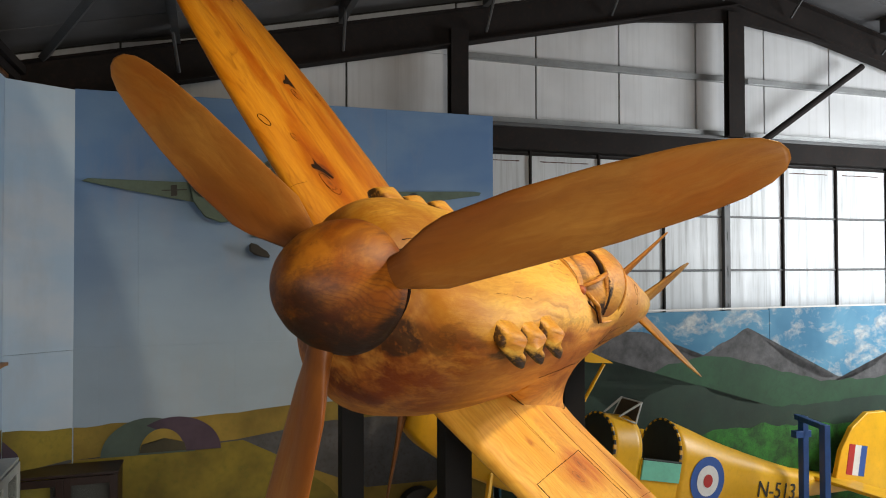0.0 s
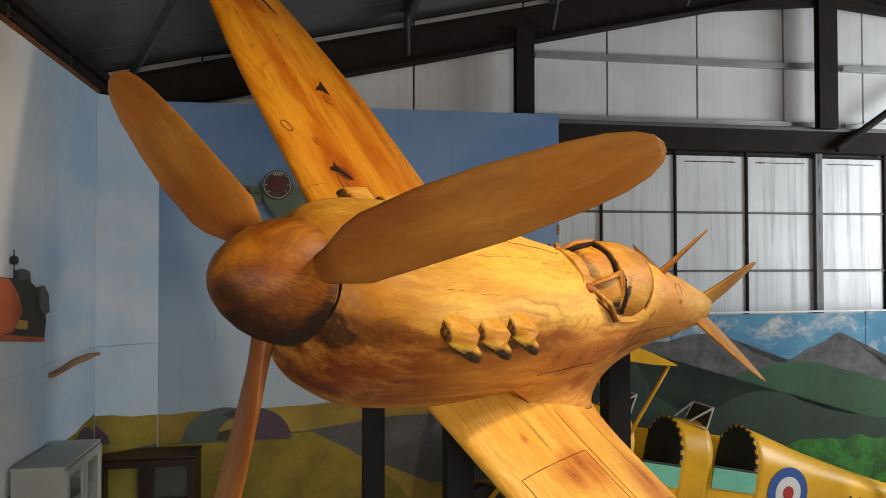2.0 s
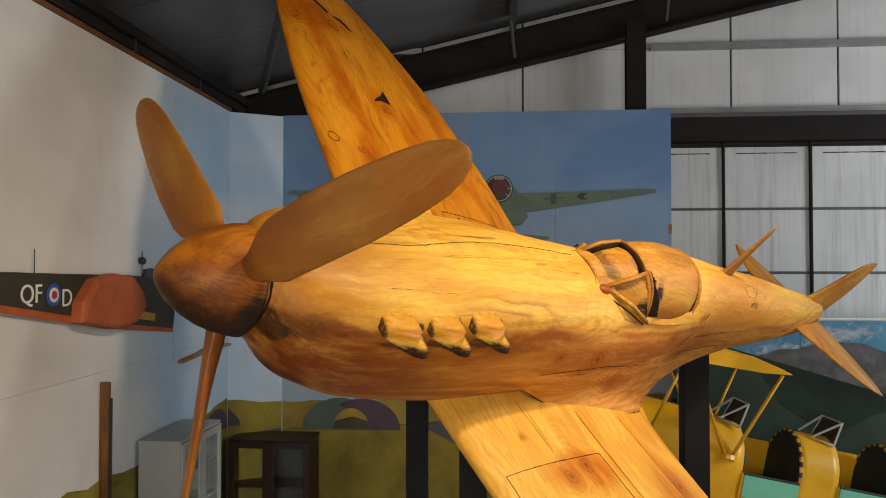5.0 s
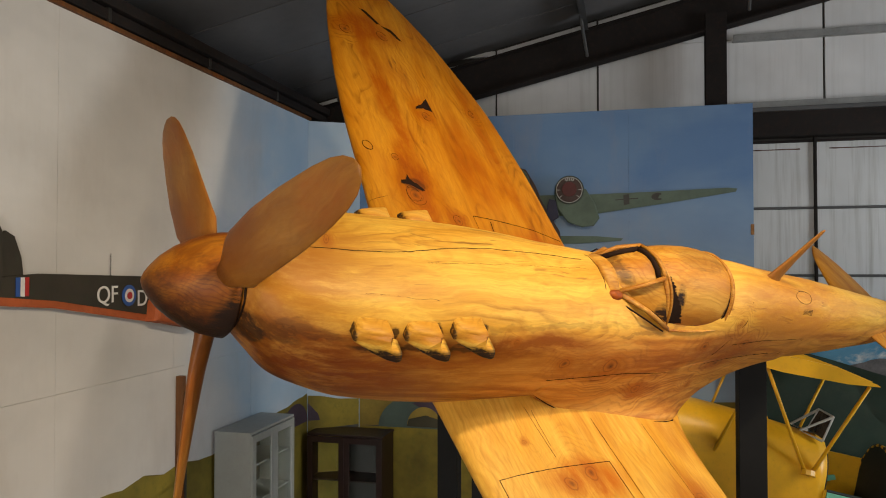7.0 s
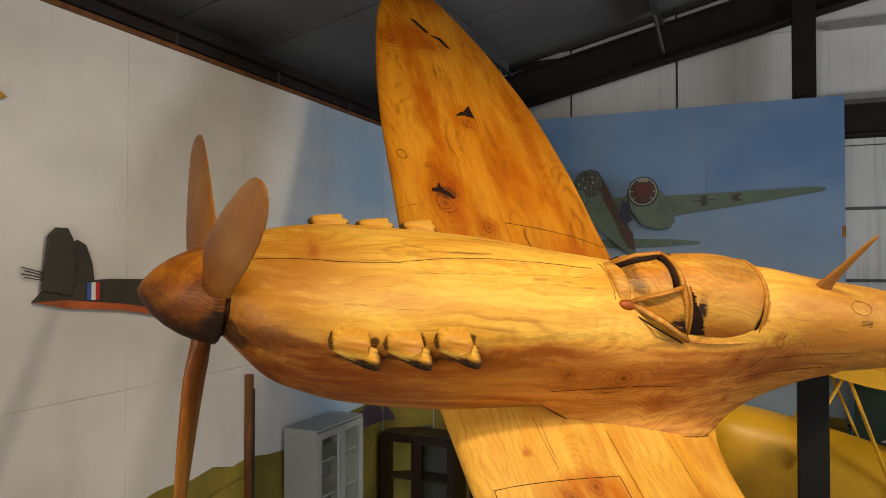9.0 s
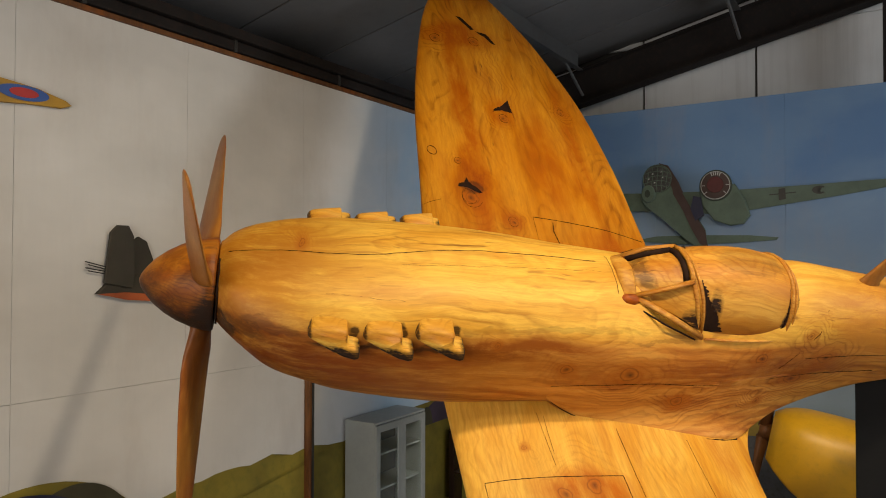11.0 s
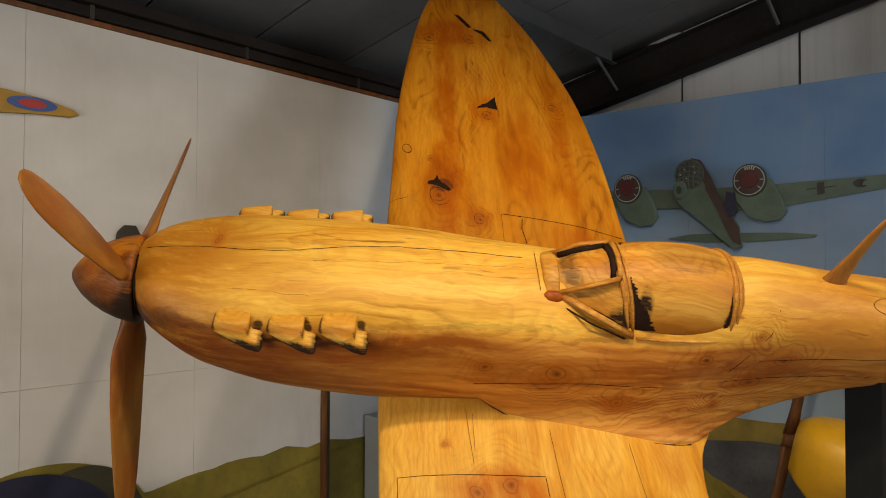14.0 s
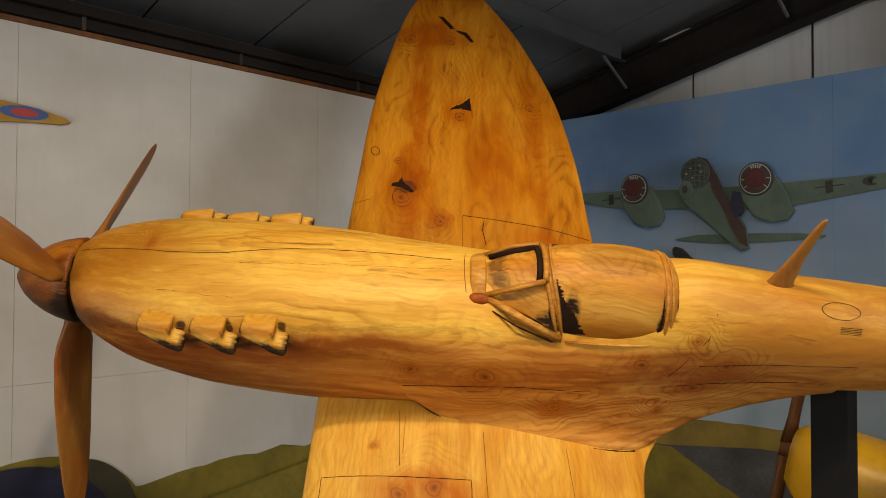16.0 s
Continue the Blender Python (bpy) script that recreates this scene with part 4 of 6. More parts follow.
def wing(side):
    fs = [(1 - math.cos(math.pi * i / 22)) / 2 for i in range(23)]
    ys = [0.10 + 0.06 * i for i in range(56)] + [3.45, 3.52, 3.58, 3.63, 3.67, 3.69]
    rings = [[wing_point(side, y, f, True) for f in fs] + [wing_point(side, y, f, False) for f in fs[-2:0:-1]] for y in ys]
    w = part("wing", loft(rings), M_WING if side > 0 else M_PORT, plane, "carved pine wing with dark knots", smooth=True)
    return w


def on_wing(side, x, y, lift=0.001):
    le, te = curve_at(LEAD, y)[0], curve_at(TRAIL, y)[0]
    return wing_point(side, y, min(1, max(0, (x - le) / (te - le))), True, lift)


def scribe(pts, r=0.0026, parent=None, name="scribed_line", wob=0.002):
    """A burnt line following the surface."""
    out = []
    for a, b in zip(pts, pts[1:]):
        out += [a.lerp(b, k / 6) for k in range(6)]
    out.append(pts[-1])
    out = [p + Vector((noise.noise(p * 23), noise.noise(p * 23 + Vector((5, 5, 5))), 0)) * wob for p in out]
    return part(name, tube(out, [r * (0.65 + 0.6 * abs(noise.noise(p * 31))) for p in out], 6), M_BURN, parent or plane)


def wing_line(side, pts, parent, r=0.0012, dense=8):
    out = []
    for (x0, y0), (x1, y1) in zip(pts, pts[1:]):
        out += [on_wing(side, x0 + (x1 - x0) * k / dense, y0 + (y1 - y0) * k / dense) for k in range(dense)]
    out.append(on_wing(side, *pts[-1]))
    scribe(out, r, parent, wob=0.0012)


wp, ws = wing(-1), wing(1)
wing_line(-1, [(2.02, 0.995), (2.78, 1.06)], wp)
wing_line(-1, [(2.10, 0.42), (2.115, 0.99)], wp)
wing_line(-1, [(1.34, 1.03), (1.48, 1.02)], wp)
wing_line(1, [(2.005, 0.972), (2.51, 0.975), (2.77, 0.955)], ws, 0.0022)
wing_line(1, [(2.13, 0.95), (2.12, 0.88), (2.14, 0.77)], ws, 0.0028)
wing_line(1, [(1.36, 1.06), (1.46, 1.075)], ws)
wing_line(-1, [(1.415, 1.05), (1.415, 0.68), (2.04, 0.668), (2.05, 1.05)], wp, 0.0017)
wing_line(-1, [(1.72, 0.34), (1.735, 0.62)], wp, 0.0009)
wing_line(-1, [(1.75, 0.36), (1.745, 0.56)], wp, 0.0008)
wing_line(-1, [(2.48, 0.45), (2.50, 1.0)], wp, 0.0008)
wing_line(1, [(2.005, 0.62), (2.005, 0.97)], ws, 0.0010)
ring = [on_wing(1, 1.452 + 0.028 * math.cos(a), 1.50 + 0.038 * math.sin(a) - 0.5 * 0.03 * math.cos(a)) for a in (2 * math.pi * i / 14 for i in range(15))]
scribe(ring, 0.0022, ws, "knot_ring")
for cx, cy, r in ((1.978, 1.857, 0.032), (1.645, 1.085, 0.062), (1.63, 1.09, 0.044), (1.87, 0.914, 0.030), (1.603, 2.724, 0.04), (1.899, 2.735, 0.042), (2.46, 2.076, 0.026), (1.60, 1.40, 0.022)):
    arc = [on_wing(1, cx + r * math.cos(a) * (1 + 0.2 * noise.noise(Vector((cx, a, 0)))), cy + r * 1.3 * math.sin(a)) for a in (0.4 + 5.4 * i / 16 for i in range(17))]
    scribe(arc, 0.0012, ws, "knot_ring")
for hole in (((2.045, 2.07), (2.055, 1.93), (1.98, 1.945), (1.91, 1.915), (1.925, 1.95), (1.985, 1.99)), ((1.632, 1.255), (1.648, 1.205), (1.68, 1.175), (1.715, 1.13), (1.695, 1.12), (1.63, 1.165), (1.575, 1.18), (1.58, 1.205), (1.612, 1.21)), ((1.93, 2.885), (2.02, 2.87), (2.075, 2.75), (2.05, 2.755), (2.0, 2.825)), ((1.80, 3.06), (1.84, 3.05), (1.90, 2.95), (1.93, 2.90), (1.90, 2.89), (1.86, 2.95))):
    b = bmesh.new()
    rim = []
    for q0, q1 in zip(hole, hole[1:] + hole[:1]):
        rim += [(q0[0] + (q1[0] - q0[0]) * k / 4, q0[1] + (q1[1] - q0[1]) * k / 4) for k in range(4)]
    rim = [(x + 0.006 * noise.noise(Vector((x * 60, y * 60, 0))), y + 0.008 * noise.noise(Vector((x * 60, y * 60, 9)))) for x, y in rim]
    b.faces.new([b.verts.new(on_wing(1, x, y, 0.0014)) for x, y in rim])
    bmesh.ops.triangulate(b, faces=b.faces[:], ngon_method="EAR_CLIP")
    part("knot_hole", b, M_BURN, ws, "black jagged knot hole")

# root fillets that flow from the wing into the hull
FIL = [(1.74, 0.255, -0.33, -165), (1.84, 0.325, -0.352, -171), (1.95, 0.366, -0.370, -175), (2.2, 0.40, -0.385, -178), (2.5, 0.425, -0.415, -178), (2.72, 0.42, -0.445, -176), (2.84, 0.395, -0.465, -174), (2.94, 0.335, -0.452, -172), (3.08, 0.272, -0.398, -170), (3.28, 0.222, -0.335, -168), (3.52, 0.185, -0.272, -166), (3.72, 0.16, -0.235, -164)]


def fillet(side):
    rings = []
    for i in range(41):
        x = 1.74 + (3.72 - 1.74) * i / 40
        yo, zo, a = curve_at(FIL, x)
        top = hull(x, a, -0.002)
        top = Vector((x, abs(top.y), top.z))
        low = hull(x, -112, -0.03)
        low = Vector((x, abs(low.y), low.z))
        if x > 2.6:
            low = low.lerp(Vector((x, yo * 0.6, zo - 0.03)), 0.4 * smoothstep(2.6, 2.85, x))
        edge = Vector((x, yo, zo))
        mid = Vector((x, top.y * 0.95 + yo * 0.05, top.z * 0.22 + zo * 0.78))
        pts = []
        for k in range(15):
            t = k / 14
            pts.append(top * (1 - t) ** 2 + mid * 2 * t * (1 - t) + edge * t * t)
        pts.append(edge - Vector((0, 0.004, 0.014)))
        pts.append(low)
        pts.append(Vector((x, 0.05, (top.z + low.z) / 2)))
        rings.append([Vector((p.x, side * p.y, p.z + 0.0015 * noise.noise(p * 7))) for p in pts])
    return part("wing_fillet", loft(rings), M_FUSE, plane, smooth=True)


for side in (-1, 1):
    f = fillet(side)
    line = []
    for i in range(25):
        x = 1.76 + (2.82 - 1.76) * i / 24
        yo, zo, a = curve_at(FIL, x)
        line.append(Vector((x, side * (yo + 0.002), zo + 0.003)))
    scribe(line, 0.0032, f)
    scribe([hull(x, 180 + 13 if side < 0 else -13, 0.002) for x in (1.9, 2.1, 2.3, 2.5, 2.7, 2.9, 3.1, 3.3, 3.5)], 0.0018, f)

# tail surfaces
def surface(name, tab, m, material, label):
    """tab: span, leading edge, trailing edge, thickness; span along local y."""
    rings = []
    for i in range(25):
        t = i / 24
        y = tab[0][0] + (tab[-1][0] - tab[0][0]) * (1 - (1 - t) ** 1.8)
        le, te, th = curve_at(tab, y)
        ring = []
        for k in range(24):
            q = 2 * math.pi * k / 24
            ring.append(m @ Vector(((le + te) / 2 - (te - le) / 2 * math.cos(q), y, th * math.sin(q) * (0.65 + 0.35 * math.cos(q)))))
        rings.append(ring)
    return part(name, loft(rings), material, plane, label, smooth=True)


HTAIL = [(0.03, 4.64, 5.26, 0.045), (0.2, 4.70, 5.27, 0.036), (0.45, 4.82, 5.25, 0.027), (0.65, 4.94, 5.20, 0.019), (0.75, 5.04, 5.15, 0.012), (0.79, 5.09, 5.12, 0.005)]
for side in (-1, 1):
    surface("tailplane", HTAIL, Matrix.Diagonal((1, side, 1, 1)), M_TAIL, "slender carved pine tailplane")
FIN = [(0.0, 4.55, 5.40, 0.05), (0.15, 4.78, 5.46, 0.042), (0.3, 4.95, 5.49, 0.03), (0.45, 5.09, 5.48, 0.022), (0.55, 5.20, 5.45, 0.015), (0.60, 5.30, 5.42, 0.006)]
surface("fin", FIN, Matrix(((1, 0, 0, 0), (0, 0, 1, 0), (0, 1, 0, 0), (0, 0, 0, 1))), M_TAIL, "carved pine fin and rudder")
mast = []
for h, c0, c1, t in ((0.27, 3.235, 3.40, 0.032), (0.315, 3.262, 3.375, 0.021), (0.45, 3.295, 3.36, 0.014), (0.6, 3.32, 3.362, 0.009), (0.665, 3.335, 3.36, 0.006), (0.676, 3.345, 3.356, 0.003)):
    mast.append([Vector(((c0 + c1) / 2 + (c1 - c0) / 2 * math.cos(q), t * math.sin(q), h)) for q in (2 * math.pi * k / 14 for k in range(14))])
part("aerial_mast", loft(mast), M_BLADE, plane, "tapered reddish wooden aerial mast", smooth=True)

# canopy: hood, windscreen, raised frames
CAN = [(1.985, 0.232, 0.085), (2.05, 0.248, 0.13), (2.15, 0.288, 0.18), (2.27, 0.322, 0.214), (2.36, 0.352, 0.226), (2.50, 0.374, 0.232), (2.64, 0.378, 0.232), (2.76, 0.360, 0.226), (2.84, 0.338, 0.214), (2.865, 0.30, 0.18), (2.90, 0.22, 0.11)]


def hood(x, a, lift=0.0):
    zt, w = curve_at(CAN, x)
    c, s = math.cos(radians(a)), math.sin(radians(a))
    zb = 0.05
    return Vector((x, (w + lift) * math.copysign(abs(c) ** 0.92, c), zb + (zt - zb + lift) * abs(s) ** 0.92 * (1 if s >= 0 else -1)))


hr = [[hood(1.985 + (2.90 - 1.985) * i / 46, -10 + 200 * k / 40) for k in range(41)] for i in range(47)]
canopy = part("canopy", loft(hr, closed=True), M_CANOPY, plane, "carved wooden cockpit canopy with scorched edges", smooth=True)


def strip(pts, r, name="frame_bar", flat=0.5, material=None):
    return part(name, tube(pts, r, 8, None, flat), material or M_FRAME, canopy, smooth=True)


def hoop(x_top, x_sill, a0, a1, r, lift):
    pts = []
    for k in range(33):
        a = a0 + (a1 - a0) * k / 32
        s = math.sin(radians(a))
        pts.append(hood(x_sill + (x_top - x_sill) * s, a, lift))
    return strip(pts, r, flat=0.8)


hoop(2.28, 2.362, 6, 174, 0.013, 0.001)
hoop(2.305, 2.390, 6, 174, 0.008, 0.001)
hoop(2.79, 2.815, 4, 176, 0.010, 0.001)
hoop(2.815, 2.84, 4, 176, 0.008, 0.0)
for s in (-1, 1):
    knob, top, low = Vector((2.035, s * 0.118, 0.210)), Vector((2.276, s * 0.112, 0.318)), Vector((2.37, s * 0.246, 0.112))
    strip([knob, knob.lerp(top, 0.5) + Vector((0, s * 0.012, 0.012)), top], 0.0125, flat=0.8)
    strip([knob, knob.lerp(low, 0.5) + Vector((0, s * 0.030, 0.022)), low], 0.018, flat=0.6)
    strip([knob + Vector((-0.03, s * 0.02, -0.02)), knob.lerp(low, 0.5) + Vector((-0.03, s * 0.052, 0.0)), low + Vector((-0.035, s * 0.012, -0.008))], 0.004, "burnt_shade_edge", 1.0, M_BURN)
    strip([Vector((2.39, s * 0.246, 0.100)), Vector((2.5, s * 0.249, 0.100)), Vector((2.66, s * 0.245, 0.102)), Vector((2.83, s * 0.232, 0.108))], 0.008)
    q = [knob + Vector((0.045, s * 0.016, -0.008)), top + Vector((0.02, s * 0.045, -0.055)), Vector((2.30, s * 0.205, 0.215)), low + Vector((-0.03, s * -0.004, 0.035)), knob.lerp(low, 0.5) + Vector((0.03, s * 0.012, 0.02))]
    b = bmesh.new()
    cen = sum(q, Vector()) / len(q) + Vector((0, s * 0.006, 0.0))
    cv = b.verts.new(cen)
    vs = [b.verts.new(p) for p in q]
    for i in range(len(vs)):
        b.faces.new((cv, vs[i], vs[(i + 1) % len(vs)]))
    part("quarter_pane", b, M_CANOPY, canopy, smooth=True)
# flat front pane in its frame; scorch and recess shade under the top bar drawn dark
strip([Vector((2.276, -0.112, 0.318)), Vector((2.280, -0.07, 0.336)), Vector((2.281, 0.0, 0.345)), Vector((2.280, 0.07, 0.336)), Vector((2.276, 0.112, 0.318))], 0.012, flat=0.8)
strip([Vector((2.03, -0.11, 0.205)), Vector((2.015, -0.06, 0.235)), Vector((2.012, 0.0, 0.246)), Vector((2.015, 0.06, 0.235)), Vector((2.03, 0.11, 0.205))], 0.012, flat=0.9)
strip([Vector((1.965, -0.15, 0.19)), Vector((1.95, -0.08, 0.24)), Vector((1.945, 0.0, 0.254)), Vector((1.95, 0.08, 0.24)), Vector((1.965, 0.15, 0.19))], 0.0012, "burnt_shade_edge", 1.0, M_BURN)
pane = [[Vector((2.035 + 0.215 * t, (-0.1 + 0.2 * i / 8), 0.203 + 0.098 * t + 0.034 * math.sin(math.pi * i / 8) * (1 - 0.2 * t) - 0.004)) for i in range(9)] for t in (0, 0.25, 0.5, 0.75, 1)]
b = loft(pane, caps=False, closed=False)
part("front_pane", b, M_CANOPY, canopy, smooth=True)
strip([Vector((2.254, -0.10, 0.302)), Vector((2.258, -0.06, 0.322)), Vector((2.259, 0.0, 0.331)), Vector((2.258, 0.06, 0.322)), Vector((2.254, 0.10, 0.302))], 0.013, "burnt_shade_edge", 1.0, M_BURN)
sill = []
for i in range(13):
    y = -0.125 + 0.25 * i / 12
    z = 0.246 - 2.9 * y * y
    sill.append([Vector((1.972, y, z - 0.006)), Vector((1.985, y, z + 0.008)), Vector((2.030, y * 0.96, z + 0.024)), Vector((2.040, y * 0.96, z + 0.018)), Vector((2.040, y * 0.96, z - 0.02)), Vector((1.975, y, z - 0.03))])
part("windscreen_sill", loft(sill), M_CANOPY, canopy, smooth=True)
# dark strip for the shaded, scorched inner side of the starboard frame
strip([Vector((2.06, 0.098, 0.222)), Vector((2.16, 0.100, 0.268)), Vector((2.252, 0.100, 0.304))], 0.014, "burnt_shade_edge", 1.0, M_BURN)
M_KNOB = wood("red_knob", "x", (0.34, 0.085, 0.018), (0.25, 0.055, 0.012), (0.12, 0.025, 0.008), seed=2.5)
mir = [[Vector((1.985 + 0.085 * t, -0.128 + dy * r, 0.196 + dz * r)) for dy, dz in ((math.cos(q), math.sin(q)) for q in (2 * math.pi * k / 10 for k in range(10)))] for t, r in ((-0.2, 0.012), (0.05, 0.026), (0.5, 0.030), (0.9, 0.018))]
part("bracket_knob", loft(mir), M_KNOB, canopy, "small red-brown carved knob", smooth=True)



def scorch_mark(x_at, width, a0, a1, side, k=40):
    """A jagged burnt wedge on the hood, wide at the sill and thinning upwards."""
    b = bmesh.new()
    rows = []
    for i in range(k):
        t = i / (k - 1)
        a = a0 + (a1 - a0) * t
        x0 = x_at(a)
        w = width * ((1 - t) ** 1.6 + 0.06) * (0.85 + 0.3 * random.random()) + 0.22 * abs(width) * noise.noise(Vector((a, x0, side)))
        row = [hood(x, a if side > 0 else 180 - a, 0.0025) for x in (x0, x0 + w * 0.5, x0 + w)]
        rows.append([b.verts.new(p) for p in row])
    for p, q in zip(rows, rows[1:]):
        for j in range(2):
            b.faces.new((p[j], p[j + 1], q[j + 1], q[j]))
    return part("scorch_mark", b, M_BURN, canopy, smooth=True)


for s in (-1, 1):
    scorch_mark(lambda a: 2.400 - 0.085 * math.sin(radians(a)), 0.085, 13, 66, s)
    scorch_mark(lambda a: 2.352 - 0.085 * math.sin(radians(a)), -0.055, 13, 40, s)
    scorch_mark(lambda a: 2.865 - 0.025 * math.sin(radians(a)), 0.05, 13, 55, s)
    scorch_mark(lambda a: 2.800 - 0.025 * math.sin(radians(a)), -0.022, 13, 62, s)

# cracks and scribed panel lines on the hull
scribe([hull(x, 90.5 - 7.5 * smoothstep(0.7, 1.75, x) + 0.6 * math.sin(x * 9), 0.0006) for x in [0.33 + 0.06 * i for i in range(27)]], 0.0017, plane, "drying_crack", 0.003)
for x0, x1, a0, a1 in ((1.0, 1.9, 96, 91), (0.70, 1.0, 121, 125)):
    scribe([hull(x0 + (x1 - x0) * i / 14, a0 + (a1 - a0) * i / 14 + 1.2 * noise.noise(Vector((x0, i * 0.5, 0))), 0.0) for i in range(15)], 0.0007, plane, "drying_crack", 0.006)
scribe([hull_at(x, z) for x, z in ((1.72, -0.165), (1.87, -0.152), (2.05, -0.14), (2.235, -0.134), (2.4, -0.15), (2.53, -0.163), (2.68, -0.168), (2.83, -0.167), (3.0, -0.155), (3.12, -0.147), (3.3, -0.17), (3.42, -0.20))], 0.0016, plane, "plank_joint")
scribe([hull(3.02, 128, 0.001), hull(3.0, 148, 0.001), hull(2.93, 168, 0.001), hull(2.88, 180, 0.001)], 0.0016)
scribe([hull(3.0, 172, 0.001), hull(3.3, 172, 0.001), hull(3.72, 170, 0.001), hull(3.62, 196, 0.001), hull(3.54, 212, 0.001)], 0.0016)
scribe([hull(3.58 + 0.09 * math.cos(q), 115 + 9 * math.sin(q), 0.001) for q in (2 * math.pi * k / 16 for k in range(17))], 0.0014)
for k in range(5):
    scribe([hull(3.58, 131 + 1.6 * k, 0.001), hull(3.68, 131 + 1.6 * k, 0.001)], 0.0012)
scribe([hull(0.30 + 0.0001, a, 0.004) for a in range(100, 300, 8)], 0.005, plane, "burnt_joint", 0.003)


STUB = [(0.0, 0.044), (0.006, 0.064), (0.016, 0.078), (0.04, 0.084), (0.09, 0.086), (0.138, 0.085), (0.146, 0.080), (0.145, 0.056), (0.147, 0.043), (0.155, 0.036), (0.172, 0.033), (0.190, 0.029), (0.197, 0.020), (0.198, 0.004), (0.194, -0.006), (0.178, -0.010), (0.14, -0.006), (0.08, 0.008), (0.03, 0.026), (0.008, 0.034)]


def exhaust(x0, z0, side):
    """One ejector stub: swells outwards to a scooped, lipped end."""
    def out(x, z):
        return 0.408 - 0.040 * (1 - min(1, max(0, x / 0.17))) - 0.040 * z / 0.086
    rings = []
    for inset, depth in ((0.0, None), (0.0, 0.014), (0.002, 0.006), (0.006, 0.002), (0.012, 0.0)):
        ring = []
        for i, (x, z) in enumerate(STUB):
            a, b = Vector(STUB[i - 1]), Vector(STUB[(i + 1) % len(STUB)])
            n = Vector((-(b - a).y, (b - a).x)).normalized() * -inset
            px, pz = x + n.x, z + n.y
            w = 0.0035 * noise.noise(Vector((x0 + px * 25, pz * 25, side)))
            ring.append((px, side * (0.22 if depth is None else out(px, pz) - depth + w), pz))
        rings.append(ring)
    b = loft(rings)
    bmesh.ops.triangulate(b, faces=[f for f in b.faces if len(f.verts) > 4], ngon_method="EAR_CLIP")
    part("exhaust_stub", b, M_STUB, plane, "carved wooden exhaust stub with a charred end", smooth=True, at=Matrix.Translation((x0, 0, z0)))


for side in (-1, 1):
    for x0, z0 in ((0.638, 0.062), (0.846, 0.066), (1.048, 0.082)):
        exhaust(x0, z0, side)

# black posts that carry the carving
for wx, wy, wz, w in ((0.941, 5.381, 2.93, 0.17), (-0.50, 3.90, 2.92, 0.12), (0.05, 3.36, 2.62, 0.13)):
    post = thing("display_post", "square black steel display post on the floor", "post", at=pose(wx, wy, 0, 0, 0, 18.2), group="posts under the carving")
    part("shaft", box((-w / 2, -w / 2, 0.012), (w / 2, w / 2, wz), 0.006), M_BLACK, post)
    part("base_plate", box((-w, -w, 0), (w, w, 0.0115), 0.003), M_BLACK, post)


# ---- yellow training biplane hull behind the carving ----
MOTH = HALL @ Matrix.Translation((3.375, 6.66, 1.76)) @ pose(0, 0, 0, 0, 11.5, 5.0)  # x aft, z up, at the front windscreen's foot
moth = thing("training_biplane", "yellow wingless training biplane fuselage with open cockpits", "aircraft", at=MOTH)
# station, top, bottom, half width
MH = [(-1.57, -0.02, -0.38, 0.17), (-1.47, 0.04, -0.47, 0.25), (-1.3, 0.07, -0.58, 0.30), (-0.9, 0.07, -0.72, 0.325), (-0.3, 0.03, -0.84, 0.33), (0.0, 0.0, -0.86, 0.33), (0.9, 0.03, -0.86, 0.33), (1.4, 0.05, -0.85, 0.32), (2.2, -0.12, -0.78, 0.25), (3.2, -0.28, -0.66, 0.17), (4.2, -0.38, -0.52, 0.08), (4.6, -0.40, -0.47, 0.03)]


def moth_ring(x, k=40, zcut=None):
    zt, zb, w = curve_at(MH, x)
    shoulder = zb + (zt - zb) * 0.60
    pts = []
    for i in range(k + 1):
        a = math.pi * i / k
        pts.append(Vector((x, w * math.cos(a), shoulder + (zt - shoulder) * math.sin(a))))
    pts += [Vector((x, -w * 0.98, zb + 0.03)), Vector((x, -w * 0.90, zb)), Vector((x, w * 0.90, zb)), Vector((x, w * 0.98, zb + 0.03))]
    return pts


def moth_hull(x0, x1, name="hull_section", n=16):
    return part(name, loft([moth_ring(x0 + (x1 - x0) * i / n) for i in range(n + 1)]), M_YELLOW, moth, smooth=True)


moth_hull(-1.57, 0.06, "engine_cowling", 22)
moth_hull(0.58, 0.93, "cockpit_decking", 6)
moth_hull(1.45, 4.6, "rear_fuselage", 30)


